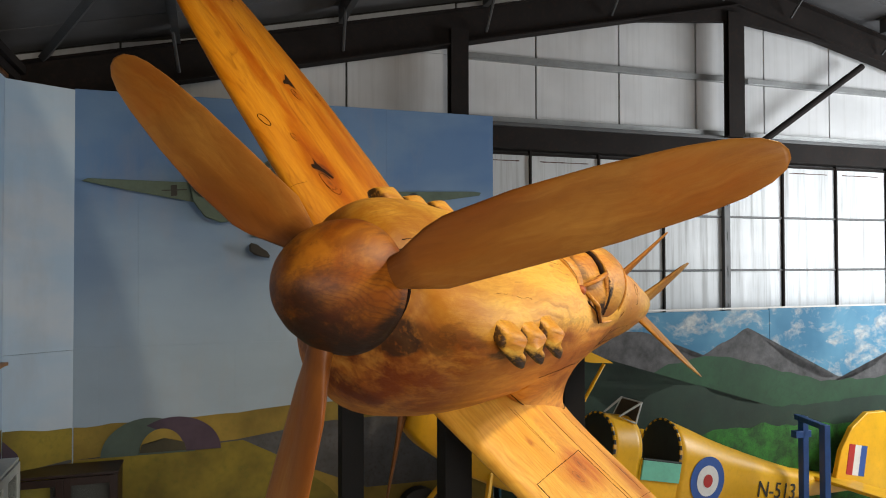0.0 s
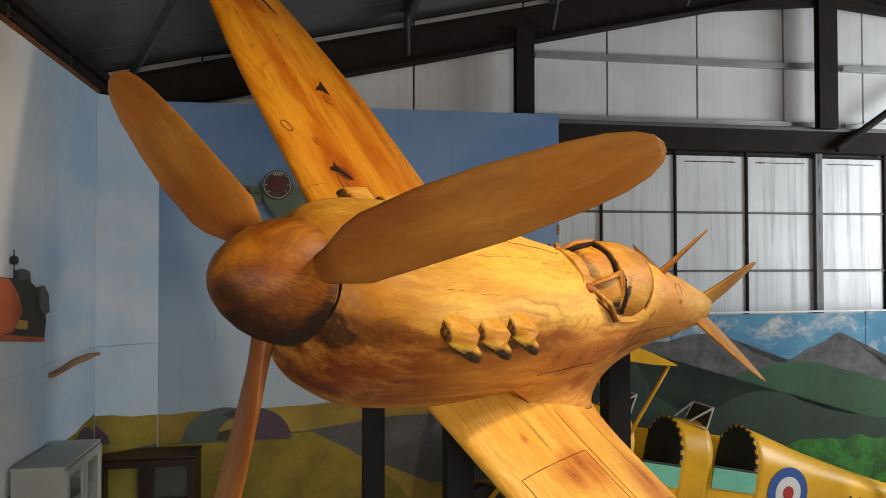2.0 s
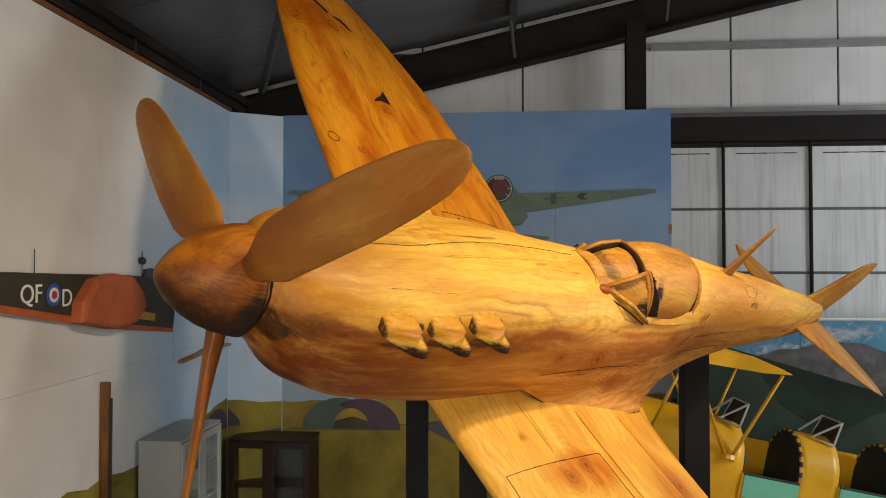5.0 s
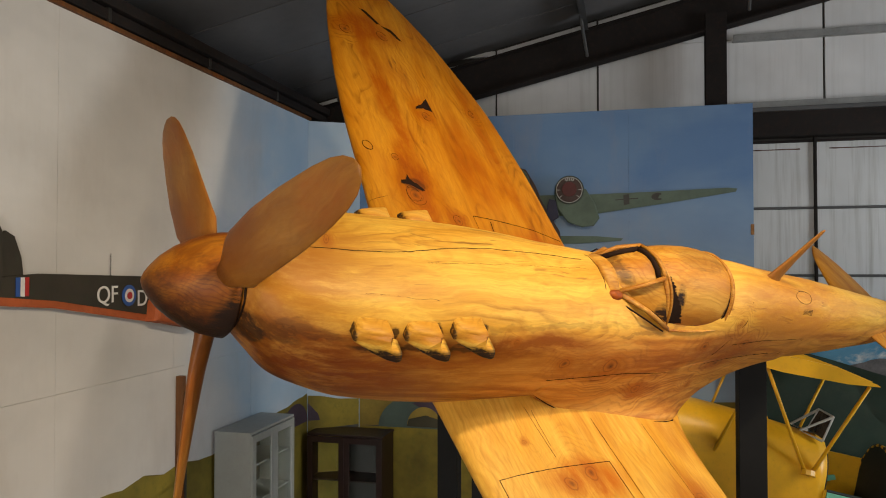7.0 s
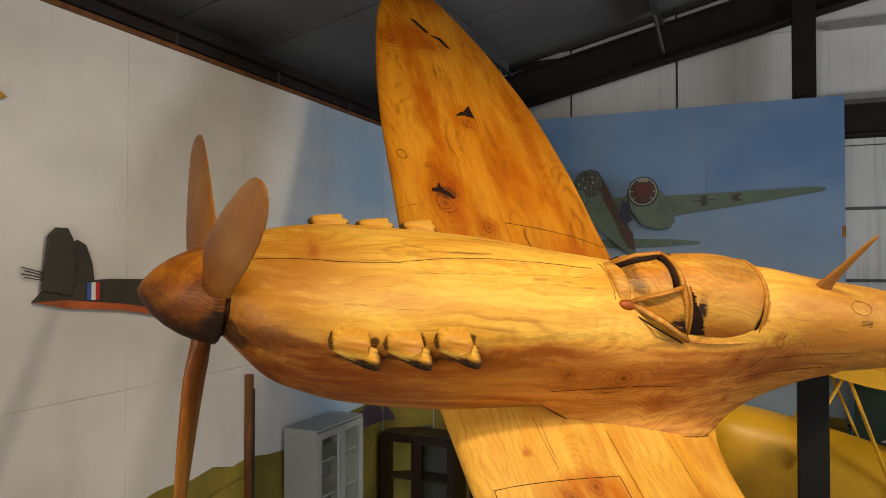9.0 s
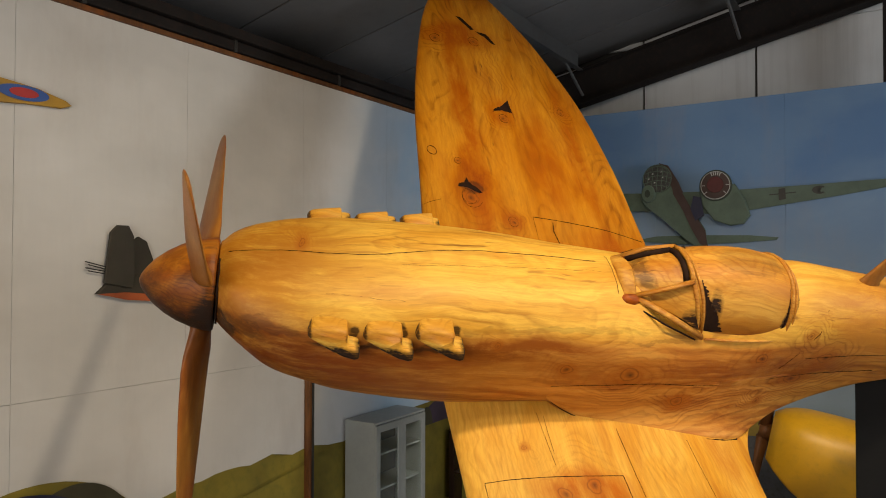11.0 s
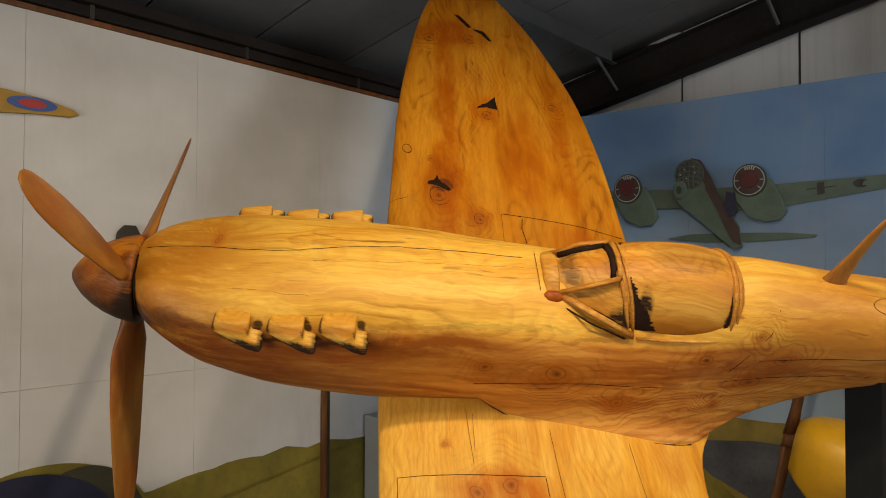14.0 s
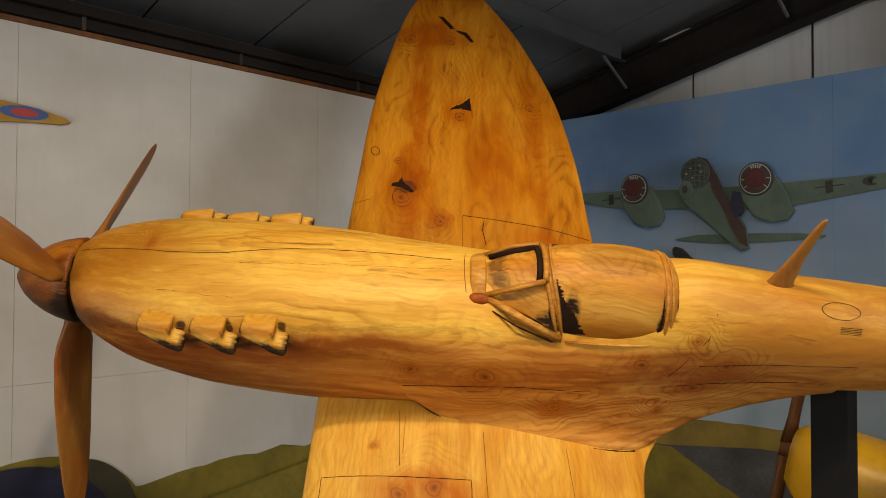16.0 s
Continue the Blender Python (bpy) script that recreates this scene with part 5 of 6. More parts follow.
def cockpit(x0, x1):
    """Open cockpit bay: lower sides, dark inside, taped rim and a drop-down flap."""
    zt, zb, w = curve_at(MH, (x0 + x1) / 2)
    sill = zt - 0.40
    part("cockpit_side", box((x0, -w, zb), (x1, -w + 0.015, sill)), M_YELLOW, moth)
    part("cockpit_side", box((x0, w - 0.015, zb), (x1, w, sill + 0.22)), M_YELLOW, moth)
    part("cockpit_floor", box((x0, -w + 0.02, zb + 0.01), (x1, w - 0.02, zb + 0.04)), M_COCK, moth)
    for x in (x0 - 0.001, x1 + 0.001):
        part("bulkhead", prism([(p.y * 0.985, p.z - 0.004) for p in moth_ring(x)], Matrix(((0, 0, 1, x + (-0.012 if x > x0 + 0.1 else 0.006)), (1, 0, 0, 0), (0, 1, 0, 0), (0, 0, 0, 1))), 0.006), M_COCK, moth)
    # striped padding tape round the rear rim
    rim = moth_ring(x1, 24)[:25]
    for i in range(2, 24):
        part("rim_tape", tube([rim[i], rim[i + 1] if i < 24 else rim[i]], 0.016, 6), M_INK if i % 2 else M_YELLOW, moth)
    flap = part("cockpit_flap", box((x0 + 0.02, -w - 0.022, sill - 0.21), (x1 - 0.0, -w - 0.004, sill - 0.01), 0.004), M_MINT, moth, "mint green drop-down cockpit flap")
    part("flap_hinge", tube([(x0 + 0.02, -w - 0.012, sill), (x1, -w - 0.012, sill)], 0.012, 8), M_COCK, flap)


cockpit(0.06, 0.58)
cockpit(0.93, 1.45)
part("seat_mark", prism([(0.18, -0.42), (0.34, -0.36), (0.36, -0.40), (0.20, -0.47)], Matrix(((1, 0, 0, 0), (0, 0, -1, 0.24), (0, 1, 0, 0), (0, 0, 0, 1))), 0.01), M_MINT, moth)


def windscreen(x):
    ws = part("windscreen_frame", tube([(x, -0.20, -0.02), (x + 0.06, -0.17, 0.20), (x + 0.06, 0.17, 0.20), (x, 0.20, -0.02)], 0.010, 6), M_PALE, moth, "pale metal windscreen frame")
    for s in (-1, 1):
        part("side_bar", tube([(x, s * 0.20, -0.02), (x - 0.17, s * 0.13, 0.02), (x + 0.06, s * 0.17, 0.20)], 0.013, 6), M_PALE, ws)
    q = bmesh.new()
    q.faces.new([q.verts.new(p) for p in ((x, -0.19, 0), (x + 0.06, -0.165, 0.195), (x + 0.06, 0.165, 0.195), (x, 0.19, 0))])
    bmesh.ops.solidify(q, geom=q.faces[:], thickness=0.003)
    p = part("windscreen_pane", q, M_SMOKED, ws, "smoky brown windscreen pane")


windscreen(0.02)
windscreen(0.90)
# fuel tank centre section on struts
tankb = [[Vector((x, y, 0.56 + h * 0.5)) for x, h in ((-0.80, 0.0), (-0.74, 0.10), (-0.5, 0.19), (-0.1, 0.17), (0.22, 0.03), (0.25, 0.0), (0.0, -0.06), (-0.5, -0.09), (-0.74, -0.06))] for y in (-0.52, -0.3, 0.0, 0.3, 0.52)]
part("fuel_tank", loft(tankb), M_YELLOW, moth, "yellow ribbed fuel tank centre section", smooth=False)
for k in range(9):
    y = -0.46 + 0.115 * k
    part("tank_rib", tube([Vector((x, y, 0.56 + h * 0.5 + 0.002)) for x, h in ((-0.78, 0.03), (-0.74, 0.10), (-0.5, 0.19), (-0.1, 0.17), (0.2, 0.04))], 0.006, 5), M_YELLOW, moth)
for s in (-1, 1):
    for (xa, xb) in ((-0.62, -0.12), (0.19, -0.06), (-0.66, -0.86)):
        part("cabane_strut", tube([(xa, s * 0.46, 0.54), (xb, s * 0.33, -0.28)], 0.022, 8, None, 0.6), M_YELLOW, moth, "yellow cabane strut", smooth=True)
    part("strut_fitting", tube([(-0.09, s * 0.325, -0.27), (-0.09, s * 0.342, -0.31)], 0.06, 10), M_YELLOW, moth)
# roundel, letters and stripes on the side
MSIDE = Matrix(((1, 0, 0, 0), (0, 0, -1, 0), (0, 1, 0, 0), (0, 0, 0, 1)))


def side_at(x, z, d):
    zt, zb, w = curve_at(MH, x)
    w2 = curve_at(MH, x + 0.2)[2]
    return Matrix.Translation((x, -w - d, z)) @ Matrix.Rotation(math.atan2(w - w2, 0.2), 4, "Z") @ MSIDE


for r, mat, d in ((0.26, M_BLUE, 0.004), (0.165, M_WHITE, 0.008), (0.07, M_RED, 0.012)):
    part("roundel_ring", prism(oval(0, 0, r, r, 36), side_at(1.90, -0.51, d), 0.003), mat, moth)
writing("registration", "N-513", 0.26, side_at(2.72, -0.64, 0.004), M_INK, moth)
part("rudder", prism([(4.20, -0.45), (4.24, -0.02), (4.38, 0.28), (4.62, 0.50), (4.95, 0.56), (5.25, 0.40), (5.38, 0.1), (5.36, -0.3), (5.15, -0.55)], Matrix(((1, 0, 0, 0), (0, 0, -1, 0.03), (0, 1, 0, 0), (0, 0, 0, 1))), 0.06, None, 0.012), M_YELLOW, moth)
part("tailplane", box((3.75, -1.25, -0.40), (4.55, 1.25, -0.36), 0.015), M_YELLOW, moth)
for i, mat in enumerate((M_RED, M_WHITE, M_BLUE)):
    part("fin_stripe", prism([(4.37 + 0.11 * i, -0.30), (4.48 + 0.11 * i, -0.30), (4.48 + 0.11 * i, 0.08), (4.37 + 0.11 * i, 0.08)], Matrix(((1, 0, 0, 0), (0, 0, -1, -0.031), (0, 1, 0, 0), (0, 0, 0, 1))), 0.003), mat, moth)
# propeller
prop = part("propeller", tube([(-1.66, 0, -0.20), (-1.56, 0, -0.20)], 0.07, 16), M_POSTW, moth, "brown laminated two-bladed propeller", smooth=True)
for s in (-1, 1):
    rings = []
    for r, c, t in ((0.04, 0.05, 0.05), (0.25, 0.05, 0.03), (0.6, 0.068, 0.02), (0.9, 0.052, 0.013), (1.0, 0.03, 0.008)):
        rings.append([Vector((-1.62 + t * math.sin(q) + 0.4 * c * math.cos(q), c * math.cos(q), -0.20 + s * r)) for q in (2 * math.pi * k / 14 for k in range(14))])
    part("blade", loft(rings), M_POSTW, prop, smooth=True)
for s in (-1, 1):
    part("gear_leg", tube([(-0.75, s * 0.28, -0.62), (-0.95, s * 0.72, -1.33)], 0.028, 8), M_YELLOW, moth)
    wh = part("wheel", tube([(-0.95, s * 0.72 - 0.06, -1.32), (-0.95, s * 0.72 + 0.06, -1.32)], 0.24, 24), M_INK, moth, smooth=False)
    part("hub", tube([(-0.95, s * 0.72 - 0.07, -1.32), (-0.95, s * 0.72 + 0.07, -1.32)], 0.09, 16), M_YELLOW, wh)

# blue steel trestle
stand = thing("steel_trestle", "blue painted steel trestle beside the biplane tail", "trestle", at=HALL @ Matrix.Translation((6.45, 6.22, 0)))
for x, y in ((0, 0), (0.12, 0.42)):
    part("upright", box((x - 0.04, y - 0.04, 0), (x + 0.04, y + 0.04, 1.46), 0.006), M_STAND, stand)
part("cross_bar", box((-0.03, -0.03, 1.40), (0.03, 0.55, 1.46), 0.006, None, Matrix.Rotation(radians(-14), 4, "Z")), M_STAND, stand)
part("lower_bar", box((-0.03, -0.03, 0.30), (0.03, 0.45, 0.36), 0.006, None, Matrix.Rotation(radians(-14), 4, "Z")), M_STAND, stand)
part("clamp", box((-0.02, 0.38, 1.22), (0.20, 0.46, 1.30), 0.006), M_STAND, stand)

# ---- mountain mural behind the biplane ----
mural = thing("wall_mountain_mural", "painted mountain landscape on tall boards", "mural", kind="structure")
MM = Matrix(((1, 0, 0, 0), (0, 0, -1, 7.33), (0, 1, 0, 0), (0, 0, 0, 1)))
for a, b2 in ((3.06, 4.30), (4.30, 6.74), (6.74, 9.18), (9.18, 11.6)):
    part("board", box((a + 0.003, 7.335, 0), (b2 - 0.003, 7.36, 2.655 + 0.01 * math.sin(a)), 0.002), M_SKYB, mural)
part("white_edge", box((3.06, 7.33, 2.662), (11.6, 7.365, 2.68), 0.002), M_WHITE, mural)
part("painted_mountain", prism(ridge([(3.1, 2.05), (4.2, 2.36), (4.9, 2.42), (5.6, 2.10), (6.25, 2.36), (6.45, 2.40), (7.0, 2.02), (7.6, 1.75), (8.4, 1.85), (8.9, 2.1), (9.6, 1.9), (11.5, 2.2)], 3.08, 11.55, 0.0, 130, 0.05, 9.0), layer(MM, -0.004), 0.0006), M_MOUNT, mural)
part("painted_hill", prism(ridge([(3.1, 1.6), (4.4, 1.75), (5.3, 2.02), (5.9, 2.1), (6.6, 1.95), (7.6, 1.72), (8.6, 1.72), (9.6, 1.85), (11.5, 1.7)], 3.08, 11.55, 0.0, 110, 0.04, 12.0), layer(MM, -0.0028), 0.0006), M_HILL, mural)
part("painted_dark_hill", prism(ridge([(3.1, 2.38), (3.7, 2.34), (4.15, 1.75), (4.6, 1.55), (5.4, 1.78), (6.3, 1.52), (7.0, 1.42), (8.0, 1.45), (11.5, 1.5)], 3.08, 11.55, 0.0, 110, 0.05, 14.0), layer(MM, -0.0016), 0.0006), M_HILLDK, mural)
part("painted_leaves", prism(ridge([(3.1, 0.6), (5.0, 1.02), (5.6, 1.16), (6.6, 1.20), (8.0, 1.14), (11.5, 1.1)], 3.08, 11.55, 0.0, 130, 0.06, 17.0), layer(MM, -0.0004), 0.0006), M_LEAF, mural)

# ---- flat painted aircraft on the mural walls ----
M_COWLBROWN = paint("cowling_brown", (0.06, 0.032, 0.028), 0.3, 8, 0.65)
bomber = thing("bomber_cutout", "green painted twin-engined bomber cut-out fixed to the blue wall", "aircraft cut-out")
part("tailplane", prism([(0.40, 3.52), (0.62, 3.555), (1.02, 3.56), (1.50, 3.55), (1.76, 3.525), (1.74, 3.50), (1.3, 3.475), (0.9, 3.47), (0.5, 3.50)], layer(BACK_M, 0.004), 0.02, None, 0.003), M_GREENAIR, bomber)
part("wing", prism([(-1.115, 4.02), (-1.06, 4.045), (-0.2, 4.035), (0.55, 4.0), (1.25, 3.99), (2.0, 4.005), (2.8, 4.03), (2.885, 4.02), (2.87, 3.99), (2.3, 3.90), (1.5, 3.79), (1.2, 3.76), (0.9, 3.80), (0.4, 3.82), (-0.1, 3.84), (-0.7, 3.94)], layer(BACK_M, 0.012), 0.025, None, 0.005), M_GREENAIR, bomber)
part("fuselage", prism([(0.50, 4.05), (0.56, 4.17), (0.66, 4.20), (0.78, 4.12), (0.90, 3.92), (1.10, 3.62), (1.13, 3.42), (1.06, 3.40), (0.92, 3.52), (0.72, 3.72), (0.54, 3.84), (0.47, 3.93)], layer(BACK_M, 0.03), 0.05, None, 0.012), M_GREENAIR, bomber)
part("fuselage_side", prism([(0.78, 4.14), (0.86, 4.04), (0.98, 3.82), (1.11, 3.60), (1.135, 3.43), (1.06, 3.47), (0.98, 3.62), (0.90, 3.80), (0.80, 3.98)], layer(BACK_M, 0.081), 0.004), M_COWLBROWN, bomber)
nose = part("glazed_nose", prism(oval(0.645, 4.14, 0.145, 0.145, 28), layer(BACK_M, 0.05), 0.05, None, 0.02), M_GLAZE, bomber, "dark painted glazed nose")
part("nose_roof", prism([(0.66, 4.30), (0.75, 4.27), (0.85, 4.10), (0.90, 3.98), (0.80, 4.02), (0.72, 4.18)], layer(BACK_M, 0.07), 0.02), M_COWLBROWN, bomber)
for k in range(-2, 3):
    h = math.sqrt(0.14**2 - (0.048 * k) ** 2)
    for pts in ([(0.645 + 0.048 * k + 0.022 * q * (1 - q * q), 4.14 + h * q) for q in (-1, -0.5, 0, 0.5, 1)], [(0.645 + h * q, 4.14 + 0.048 * k + 0.03 * (1 - q * q)) for q in (-1, -0.5, 0, 0.5, 1)]):
        pts = [(x, y) for x, y in pts if (x - 0.645) ** 2 + (y - 4.14) ** 2 < 0.0205]
        if len(pts) > 1:
            part("glazing_bar", tube([BACK_M @ Vector((x, y, 0.10)) for x, y in pts], 0.0035, 5), M_GREENAIR, nose)
for cx, cy in ((0.60, 4.19), (0.56, 4.14), (0.69, 4.21), (0.62, 4.10), (0.70, 4.15)):
    part("pane_glint", prism([(cx - 0.009, cy - 0.007), (cx + 0.008, cy - 0.006), (cx + 0.010, cy + 0.008), (cx - 0.007, cy + 0.007)], layer(BACK_M, 0.1002), 0.001), M_PALE, nose)
for r in (0.143,):
    part("glazing_ring", tube([BACK_M @ Vector((x, y, 0.101)) for x, y in oval(0.645, 4.14, r, r, 25)] + [BACK_M @ Vector((0.645 + r, 4.14, 0.101))], 0.004, 5), M_GREENAIR, nose)
part("gun_blister", prism(oval(0.555, 3.99, 0.07, 0.09, 20), layer(BACK_M, 0.082), 0.03, None, 0.01), M_GREENAIR, bomber)
part("gun_hole", prism(oval(0.55, 3.99, 0.028, 0.04, 14), layer(BACK_M, 0.113), 0.003), M_GREENDK, bomber)
for cx in (-0.0, 1.212):
    s = 1
    e = part("engine_nacelle", prism([(cx - 0.16, 4.02), (cx - 0.13, 3.85), (cx - 0.02, 3.70), (cx + 0.13, 3.645), (cx + 0.25, 3.66), (cx + 0.31, 3.74), (cx + 0.26, 3.90), (cx + 0.17, 4.05)], layer(BACK_M, 0.035), 0.05, None, 0.012), M_GREENAIR, bomber)
    part("cowling", prism(oval(cx, 4.04, 0.152, 0.152, 32), layer(BACK_M, 0.086), 0.02, None, 0.006), M_GREENDK, e)
    part("cowling_rim", prism(oval(cx, 4.04, 0.138, 0.138, 32), layer(BACK_M, 0.107), 0.002), M_PALE, e)
    part("cowling_face", prism(oval(cx, 4.04, 0.131, 0.131, 32), layer(BACK_M, 0.1095), 0.002), M_COWLBROWN, e)
    part("spinner_disc", prism(oval(cx, 4.045, 0.078, 0.078, 28), layer(BACK_M, 0.112), 0.012, None, 0.004), M_COWLRED, e)
    for ang, inner in ((68, 0.098), (78, 0.098), (88, 0.098), (98, 0.098), (108, 0.098), (180, 0.095), (0, 0.095), (218, 0.095), (322, 0.095)):
        a = radians(ang)
        wd = 0.045 if 60 < ang < 120 else 0.03
        part("cooling_slot", prism([(cx + r * math.cos(a + d), 4.04 + r * math.sin(a + d)) for r, d in ((inner, -wd), (0.127, -wd), (0.127, wd), (inner, wd))], layer(BACK_M, 0.112), 0.002), M_PALE, e)
for cx, cz in ((1.80, 3.935), (-0.30, 3.955)):
    part("wing_cross", prism([(cx - 0.03, cz - 0.062), (cx + 0.028, cz - 0.052), (cx + 0.024, cz + 0.052), (cx - 0.034, cz + 0.046)], layer(BACK_M, 0.038), 0.002), M_INK, bomber)
    part("cross_bar", prism([(cx - 0.115, cz - 0.012), (cx + 0.115, cz + 0.002), (cx + 0.115, cz + 0.012), (cx - 0.115, cz - 0.002)], layer(BACK_M, 0.041), 0.002), M_INK, bomber)
c_in, c_out = oval(2.12, 3.955, 0.035, 0.022, 14, 50, 310), oval(2.11, 3.955, 0.062, 0.038, 14, 310, 50)
part("code_letter", prism(c_in + c_out, layer(BACK_M, 0.038), 0.002), M_INK, bomber)
part("exhaust_dark", prism([(1.0, 3.95), (1.07, 3.93), (1.10, 3.75), (1.02, 3.70), (0.97, 3.82)], layer(BACK_M, 0.086), 0.003), M_NAVY, bomber)
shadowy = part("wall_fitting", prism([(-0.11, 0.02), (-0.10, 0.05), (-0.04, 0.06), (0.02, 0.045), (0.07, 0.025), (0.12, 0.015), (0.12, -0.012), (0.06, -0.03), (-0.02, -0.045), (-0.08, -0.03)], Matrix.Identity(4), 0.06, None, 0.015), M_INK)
shadowy.matrix_basis = HALL @ layer(BACK_M, 0.03) @ Matrix.Translation((0.49, 3.36, 0)) @ Matrix.Rotation(radians(-25), 4, "Z")
tagged(shadowy, "small black oval fitting on the blue wall", "wall fitting")

heavy = thing("heavy_bomber_cutout", "brown and orange painted heavy bomber cut-out fixed to the pale wall", "aircraft cut-out")
part("fuselage", prism([(2.74, 3.07), (2.86, 3.18), (3.3, 3.20), (4.2, 3.17), (5.0, 3.15), (5.5, 3.12), (5.78, 3.00), (5.84, 2.80), (5.80, 2.64), (5.0, 2.74), (4.4, 2.83), (3.4, 3.0), (2.95, 3.04)], layer(LEFT_M, 0.004), 0.03, None, 0.006), M_CAMO, heavy)
part("belly_stripe", prism([(2.74, 3.07), (2.95, 3.075), (3.4, 3.03), (4.4, 2.86), (5.0, 2.77), (5.78, 2.67), (5.80, 2.635), (5.0, 2.725), (4.4, 2.815), (3.4, 2.985), (2.95, 3.025)], layer(LEFT_M, 0.0345), 0.004), M_ORANGE, heavy, "dull orange belly stripe")
part("tail_fin", prism([(2.78, 3.14), (2.80, 3.30), (2.82, 3.47), (2.87, 3.52), (2.95, 3.52), (2.99, 3.45), (3.0, 3.2), (2.98, 3.10)], layer(LEFT_M, 0.035), 0.02, None, 0.005), M_CAMO, heavy, "rounded dark tail fin")
part("tail_fin", prism([(2.98, 3.14), (3.0, 3.42), (3.05, 3.45), (3.11, 3.42), (3.16, 3.30), (3.18, 3.16)], layer(LEFT_M, 0.002), 0.02, None, 0.005), M_CAMO, heavy)
part("wing_root", prism([(4.28, 2.84), (4.30, 2.98), (4.46, 3.13), (4.70, 3.165), (4.95, 3.14), (5.10, 3.02), (5.16, 2.90), (5.0, 2.78), (4.7, 2.76)], layer(LEFT_M, 0.035), 0.10, None, 0.03), M_ORANGE, heavy, "orange rounded wing root")
part("nose_stripe", prism([(5.15, 2.80), (5.45, 2.76), (5.46, 2.82), (5.15, 2.87)], layer(LEFT_M, 0.0395), 0.004), M_YDARK, heavy)
part("turret", prism([(5.30, 3.12), (5.32, 3.19), (5.42, 3.20), (5.52, 3.18), (5.54, 3.10)], layer(LEFT_M, 0.004), 0.03, None, 0.004), M_GLAZE, heavy)
part("nose_turret", prism([(5.66, 3.06), (5.74, 3.07), (5.83, 3.0), (5.85, 2.86), (5.74, 2.84), (5.66, 2.9)], layer(LEFT_M, 0.035), 0.02, None, 0.004), M_GLAZE, heavy)
part("aerial", tube([LEFT_M @ Vector((5.27, 3.1, 0.02)), LEFT_M @ Vector((5.27, 3.34, 0.02))], 0.004, 5), M_INK, heavy)
part("aerial_ball", prism(oval(5.27, 3.26, 0.04, 0.03, 12), layer(LEFT_M, 0.01), 0.03, None, 0.006), M_INK, heavy)
part("aerial", tube([LEFT_M @ Vector((3.92, 3.17, 0.02)), LEFT_M @ Vector((3.92, 3.33, 0.02))], 0.003, 5), M_INK, heavy)
for k in range(4):
    part("tail_gun", tube([LEFT_M @ Vector((2.80, 3.20 + 0.015 * k, 0.03)), LEFT_M @ Vector((2.68 - 0.02 * (k % 2), 3.22 + 0.02 * k, 0.03))], 0.004, 5), M_INK, heavy)
for i, mat in enumerate((M_BLUE, M_WHITE, M_RED)):
    part("fin_flash", prism([(3.10 + 0.032 * i, 3.07), (3.132 + 0.032 * i, 3.067), (3.132 + 0.032 * i, 3.18), (3.10 + 0.032 * i, 3.18)], layer(LEFT_M, 0.0395), 0.003), mat, heavy)
writing("code_letters", "QF", 0.165, layer(LEFT_M, 0.0395) @ Matrix.Translation((3.76, 2.995, 0)), M_WHITE, heavy)
writing("code_letter", "D", 0.165, layer(LEFT_M, 0.0395) @ Matrix.Translation((4.17, 2.955, 0)), M_WHITE, heavy)
for r, mat, d in ((0.075, M_BLUE, 0.0395), (0.048, M_WHITE, 0.043), (0.026, M_RED, 0.046)):
    part("roundel_ring", prism(oval(4.085, 3.035, r, r, 30), layer(LEFT_M, d), 0.003), mat, heavy)

yellow = thing("yellow_wing_cutout", "yellow and olive painted wing cut-out with a roundel on the wall", "aircraft cut-out")
part("wing", prism([(0.9, 4.33), (1.6, 4.36), (2.1, 4.34), (2.35, 4.315), (2.52, 4.275), (2.56, 4.25), (2.50, 4.225), (2.3, 4.215), (1.6, 4.14), (0.9, 4.08)], layer(LEFT_M, 0.004), 0.035, None, 0.008), M_YDARK, yellow)
part("wing_camouflage", prism([(0.95, 4.31), (1.6, 4.34), (1.95, 4.33), (1.9, 4.22), (1.5, 4.18), (0.95, 4.13)], layer(LEFT_M, 0.0395), 0.003), M_OLIVE, yellow)
for r, k, mat, d in ((0.15, 0.045, M_BLUE, 0.043), (0.085, 0.028, M_RED, 0.047)):
    part("roundel_ring", prism(oval(2.26, 4.272, r, k, 28), layer(LEFT_M, d), 0.003), mat, yellow)

timber = thing("timber_post", "brown timber post fixed against the mural wall", "post")
part("shaft", box((LEFT_U + 0.005, 4.695, 0), (LEFT_U + 0.065, 4.745, 2.37), 0.006), M_POSTW, timber)
part("black_edge", box((LEFT_U + 0.066, 4.722, 0), (LEFT_U + 0.078, 4.745, 2.25), 0.003), M_INK, timber)
stick = thing("wooden_bar", "rough split wooden bar fixed on the pale blue wall", "bar")
part("bar", prism([(5.96, 2.335), (6.25, 2.352), (6.5, 2.372), (6.62, 2.362), (7.0, 2.372), (7.12, 2.362), (7.12, 2.392), (6.98, 2.405), (6.6, 2.412), (6.45, 2.405), (6.3, 2.385), (5.96, 2.365)], layer(LEFT_M, 0.01), 0.05, None, 0.006), M_TIMBER, stick)


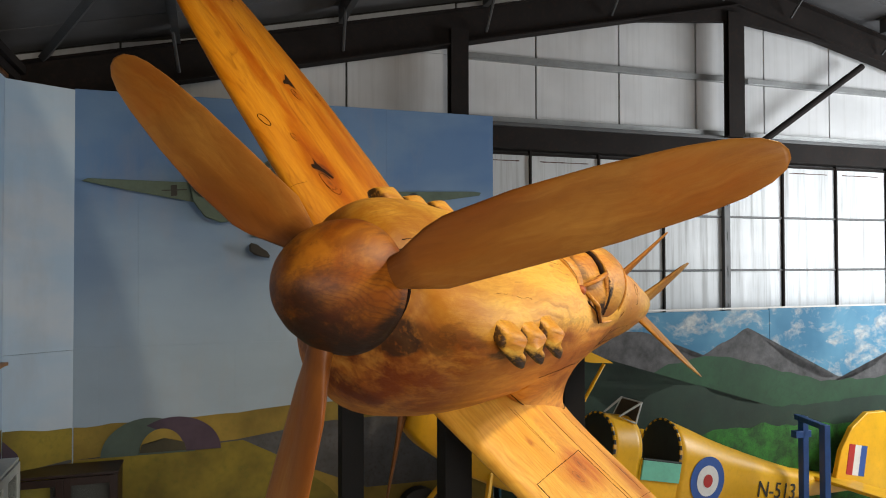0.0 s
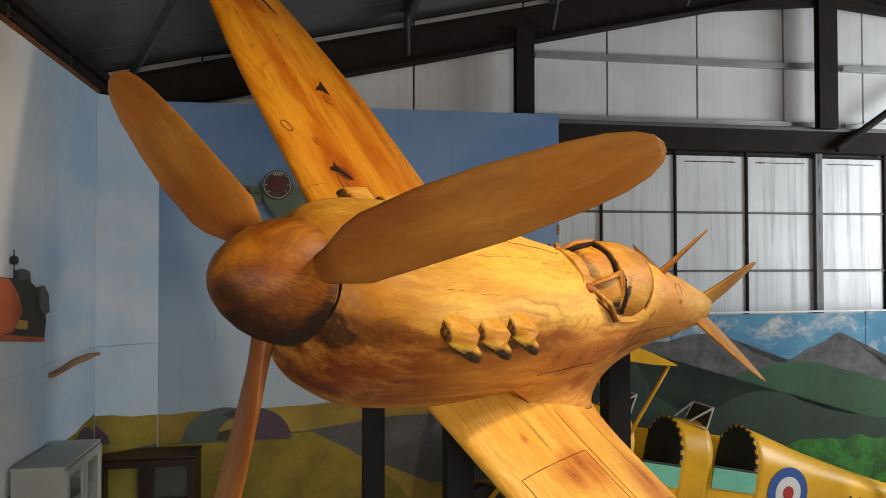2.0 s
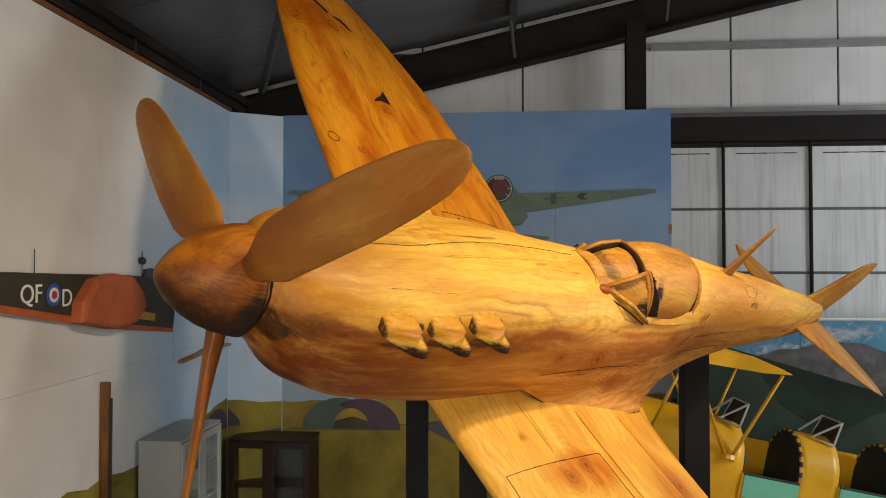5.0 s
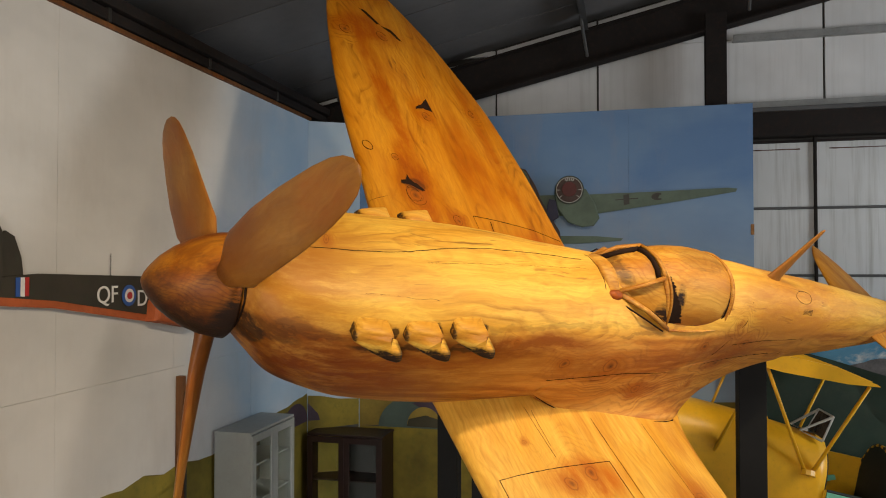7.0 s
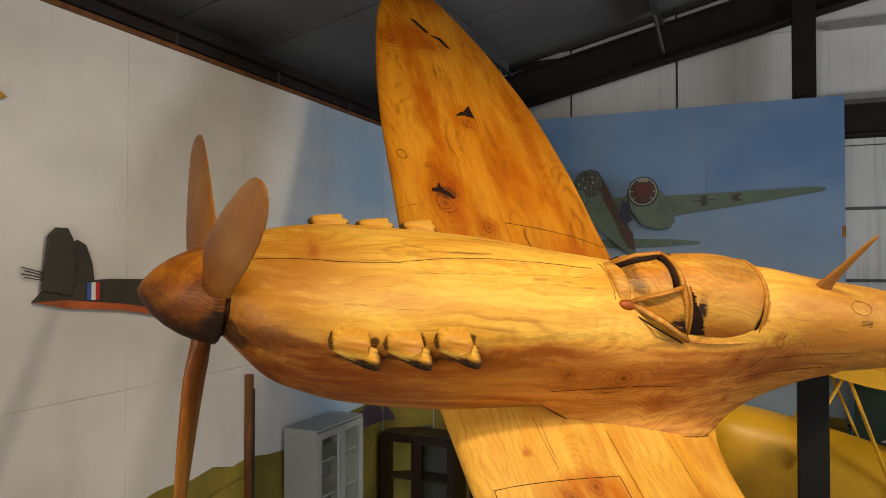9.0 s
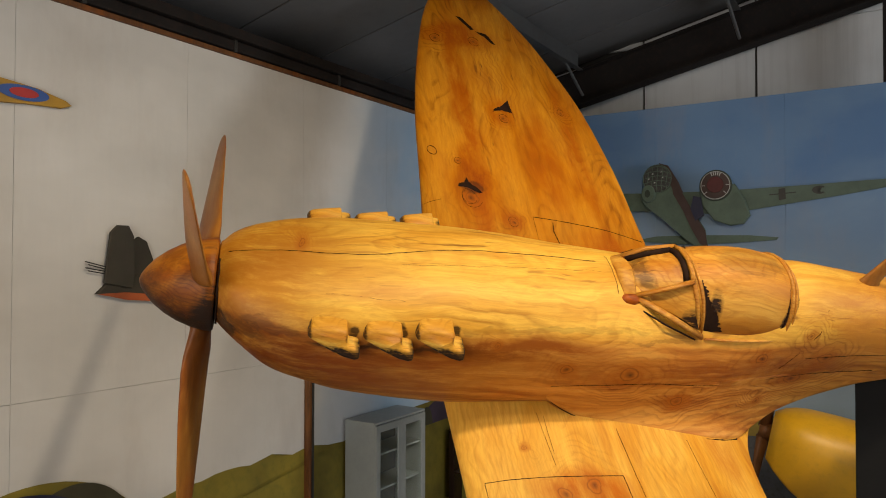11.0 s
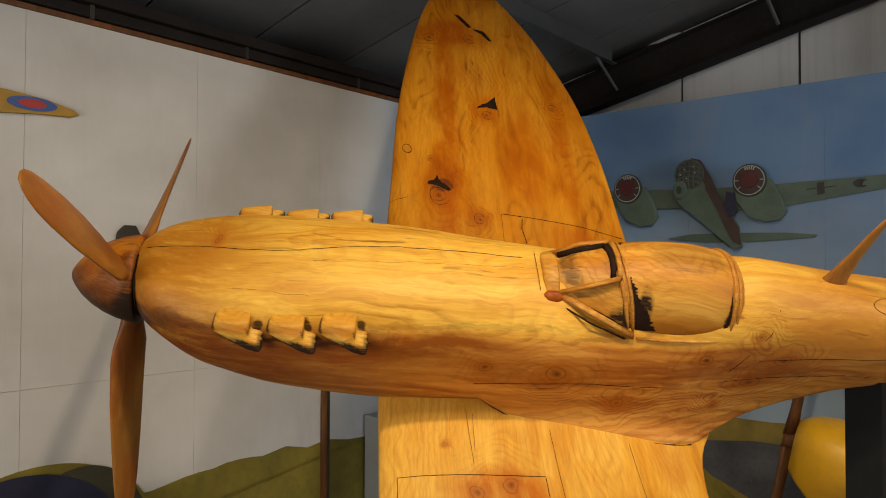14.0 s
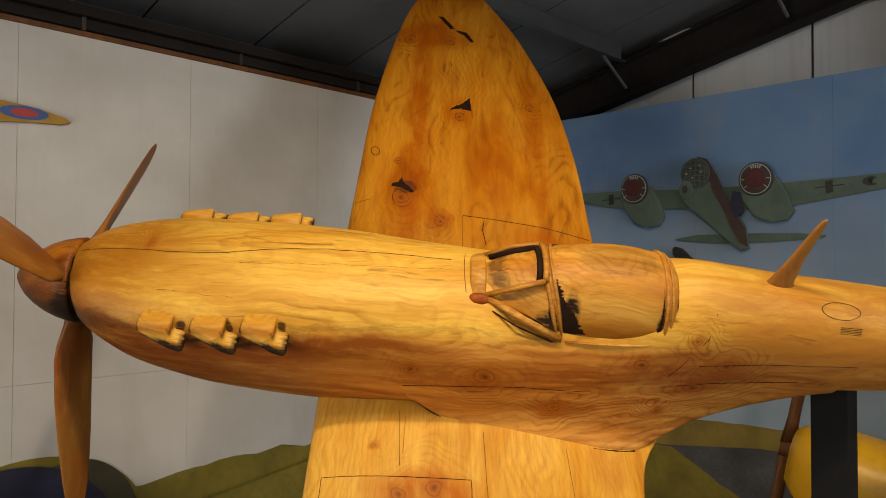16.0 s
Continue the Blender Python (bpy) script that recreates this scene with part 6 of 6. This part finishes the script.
# ---- cabinets ----
def glass_cabinet(name, label, at, w, d, h, body, inside, shelves, doors=2):
    """Two-door display cabinet, its front towards -y."""
    cab = thing(name, label, "cabinet", at=at)
    t = 0.02
    for n2, lo, hi in (("side", (0, 0, 0), (t, d, h)), ("side", (w - t, 0, 0), (w, d, h)), ("top", (-0.008, -0.008, h), (w + 0.008, d, h + 0.022)), ("bottom", (t, 0.0, 0.06), (w - t, d - 0.008, 0.08)), ("plinth", (t, 0.03, 0), (w - t, 0.05, 0.06)), ("back", (t, d - 0.008, 0), (w - t, d, h))):
        part(n2, box(lo, hi, 0.003), body if n2 != "back" else inside, cab)
    for z in shelves:
        part("shelf", box((t, 0.03, z), (w - t, d - 0.01, z + 0.016), 0.002), body, cab)
    dw = (w - 0.004) / doors
    for i in range(doors):
        x0 = 0.002 + i * dw
        door = part("door", box((x0, -0.02, 0.065), (x0 + 0.06, -0.001, h - 0.005), 0.003), body, cab)
        part("stile", box((x0 + dw - 0.062, -0.02, 0.065), (x0 + dw - 0.002, -0.001, h - 0.005), 0.003), body, door)
        for z0, z1 in ((0.065, 0.14), (h - 0.07, h - 0.005)):
            part("rail", box((x0 + 0.06, -0.02, z0), (x0 + dw - 0.062, -0.001, z1), 0.003), body, door)
        pane = part("pane", box((x0 + 0.06, -0.012, 0.14), (x0 + dw - 0.062, -0.008, h - 0.07)), M_GLASS, door, "clear glass pane")
        pane.visible_shadow = False
        hx = x0 + (dw - 0.03 if i == 0 else 0.03)
        part("handle", box((hx - 0.012, -0.036, h * 0.47), (hx + 0.012, -0.0205, h * 0.53), 0.004), M_COCK, door, "small dark handle")
    return cab


glass_cabinet("glazed_cabinet", "grey metal display cabinet with two glass doors by the wall", HALL @ Matrix.Translation((-1.315, 5.22, 0)) @ Matrix.Rotation(radians(90), 4, "Z"), 0.80, 0.345, 1.80, M_CABGREY, M_CABIN, (0.45, 0.82, 1.18, 1.5))
glass_cabinet("wooden_cabinet", "dark mahogany cabinet with two glazed doors by the mural", HALL @ Matrix.Translation((-1.60, 6.98, 0)), 0.86, 0.38, 1.39, M_MAHOG, M_CABIN, (0.5, 0.9))
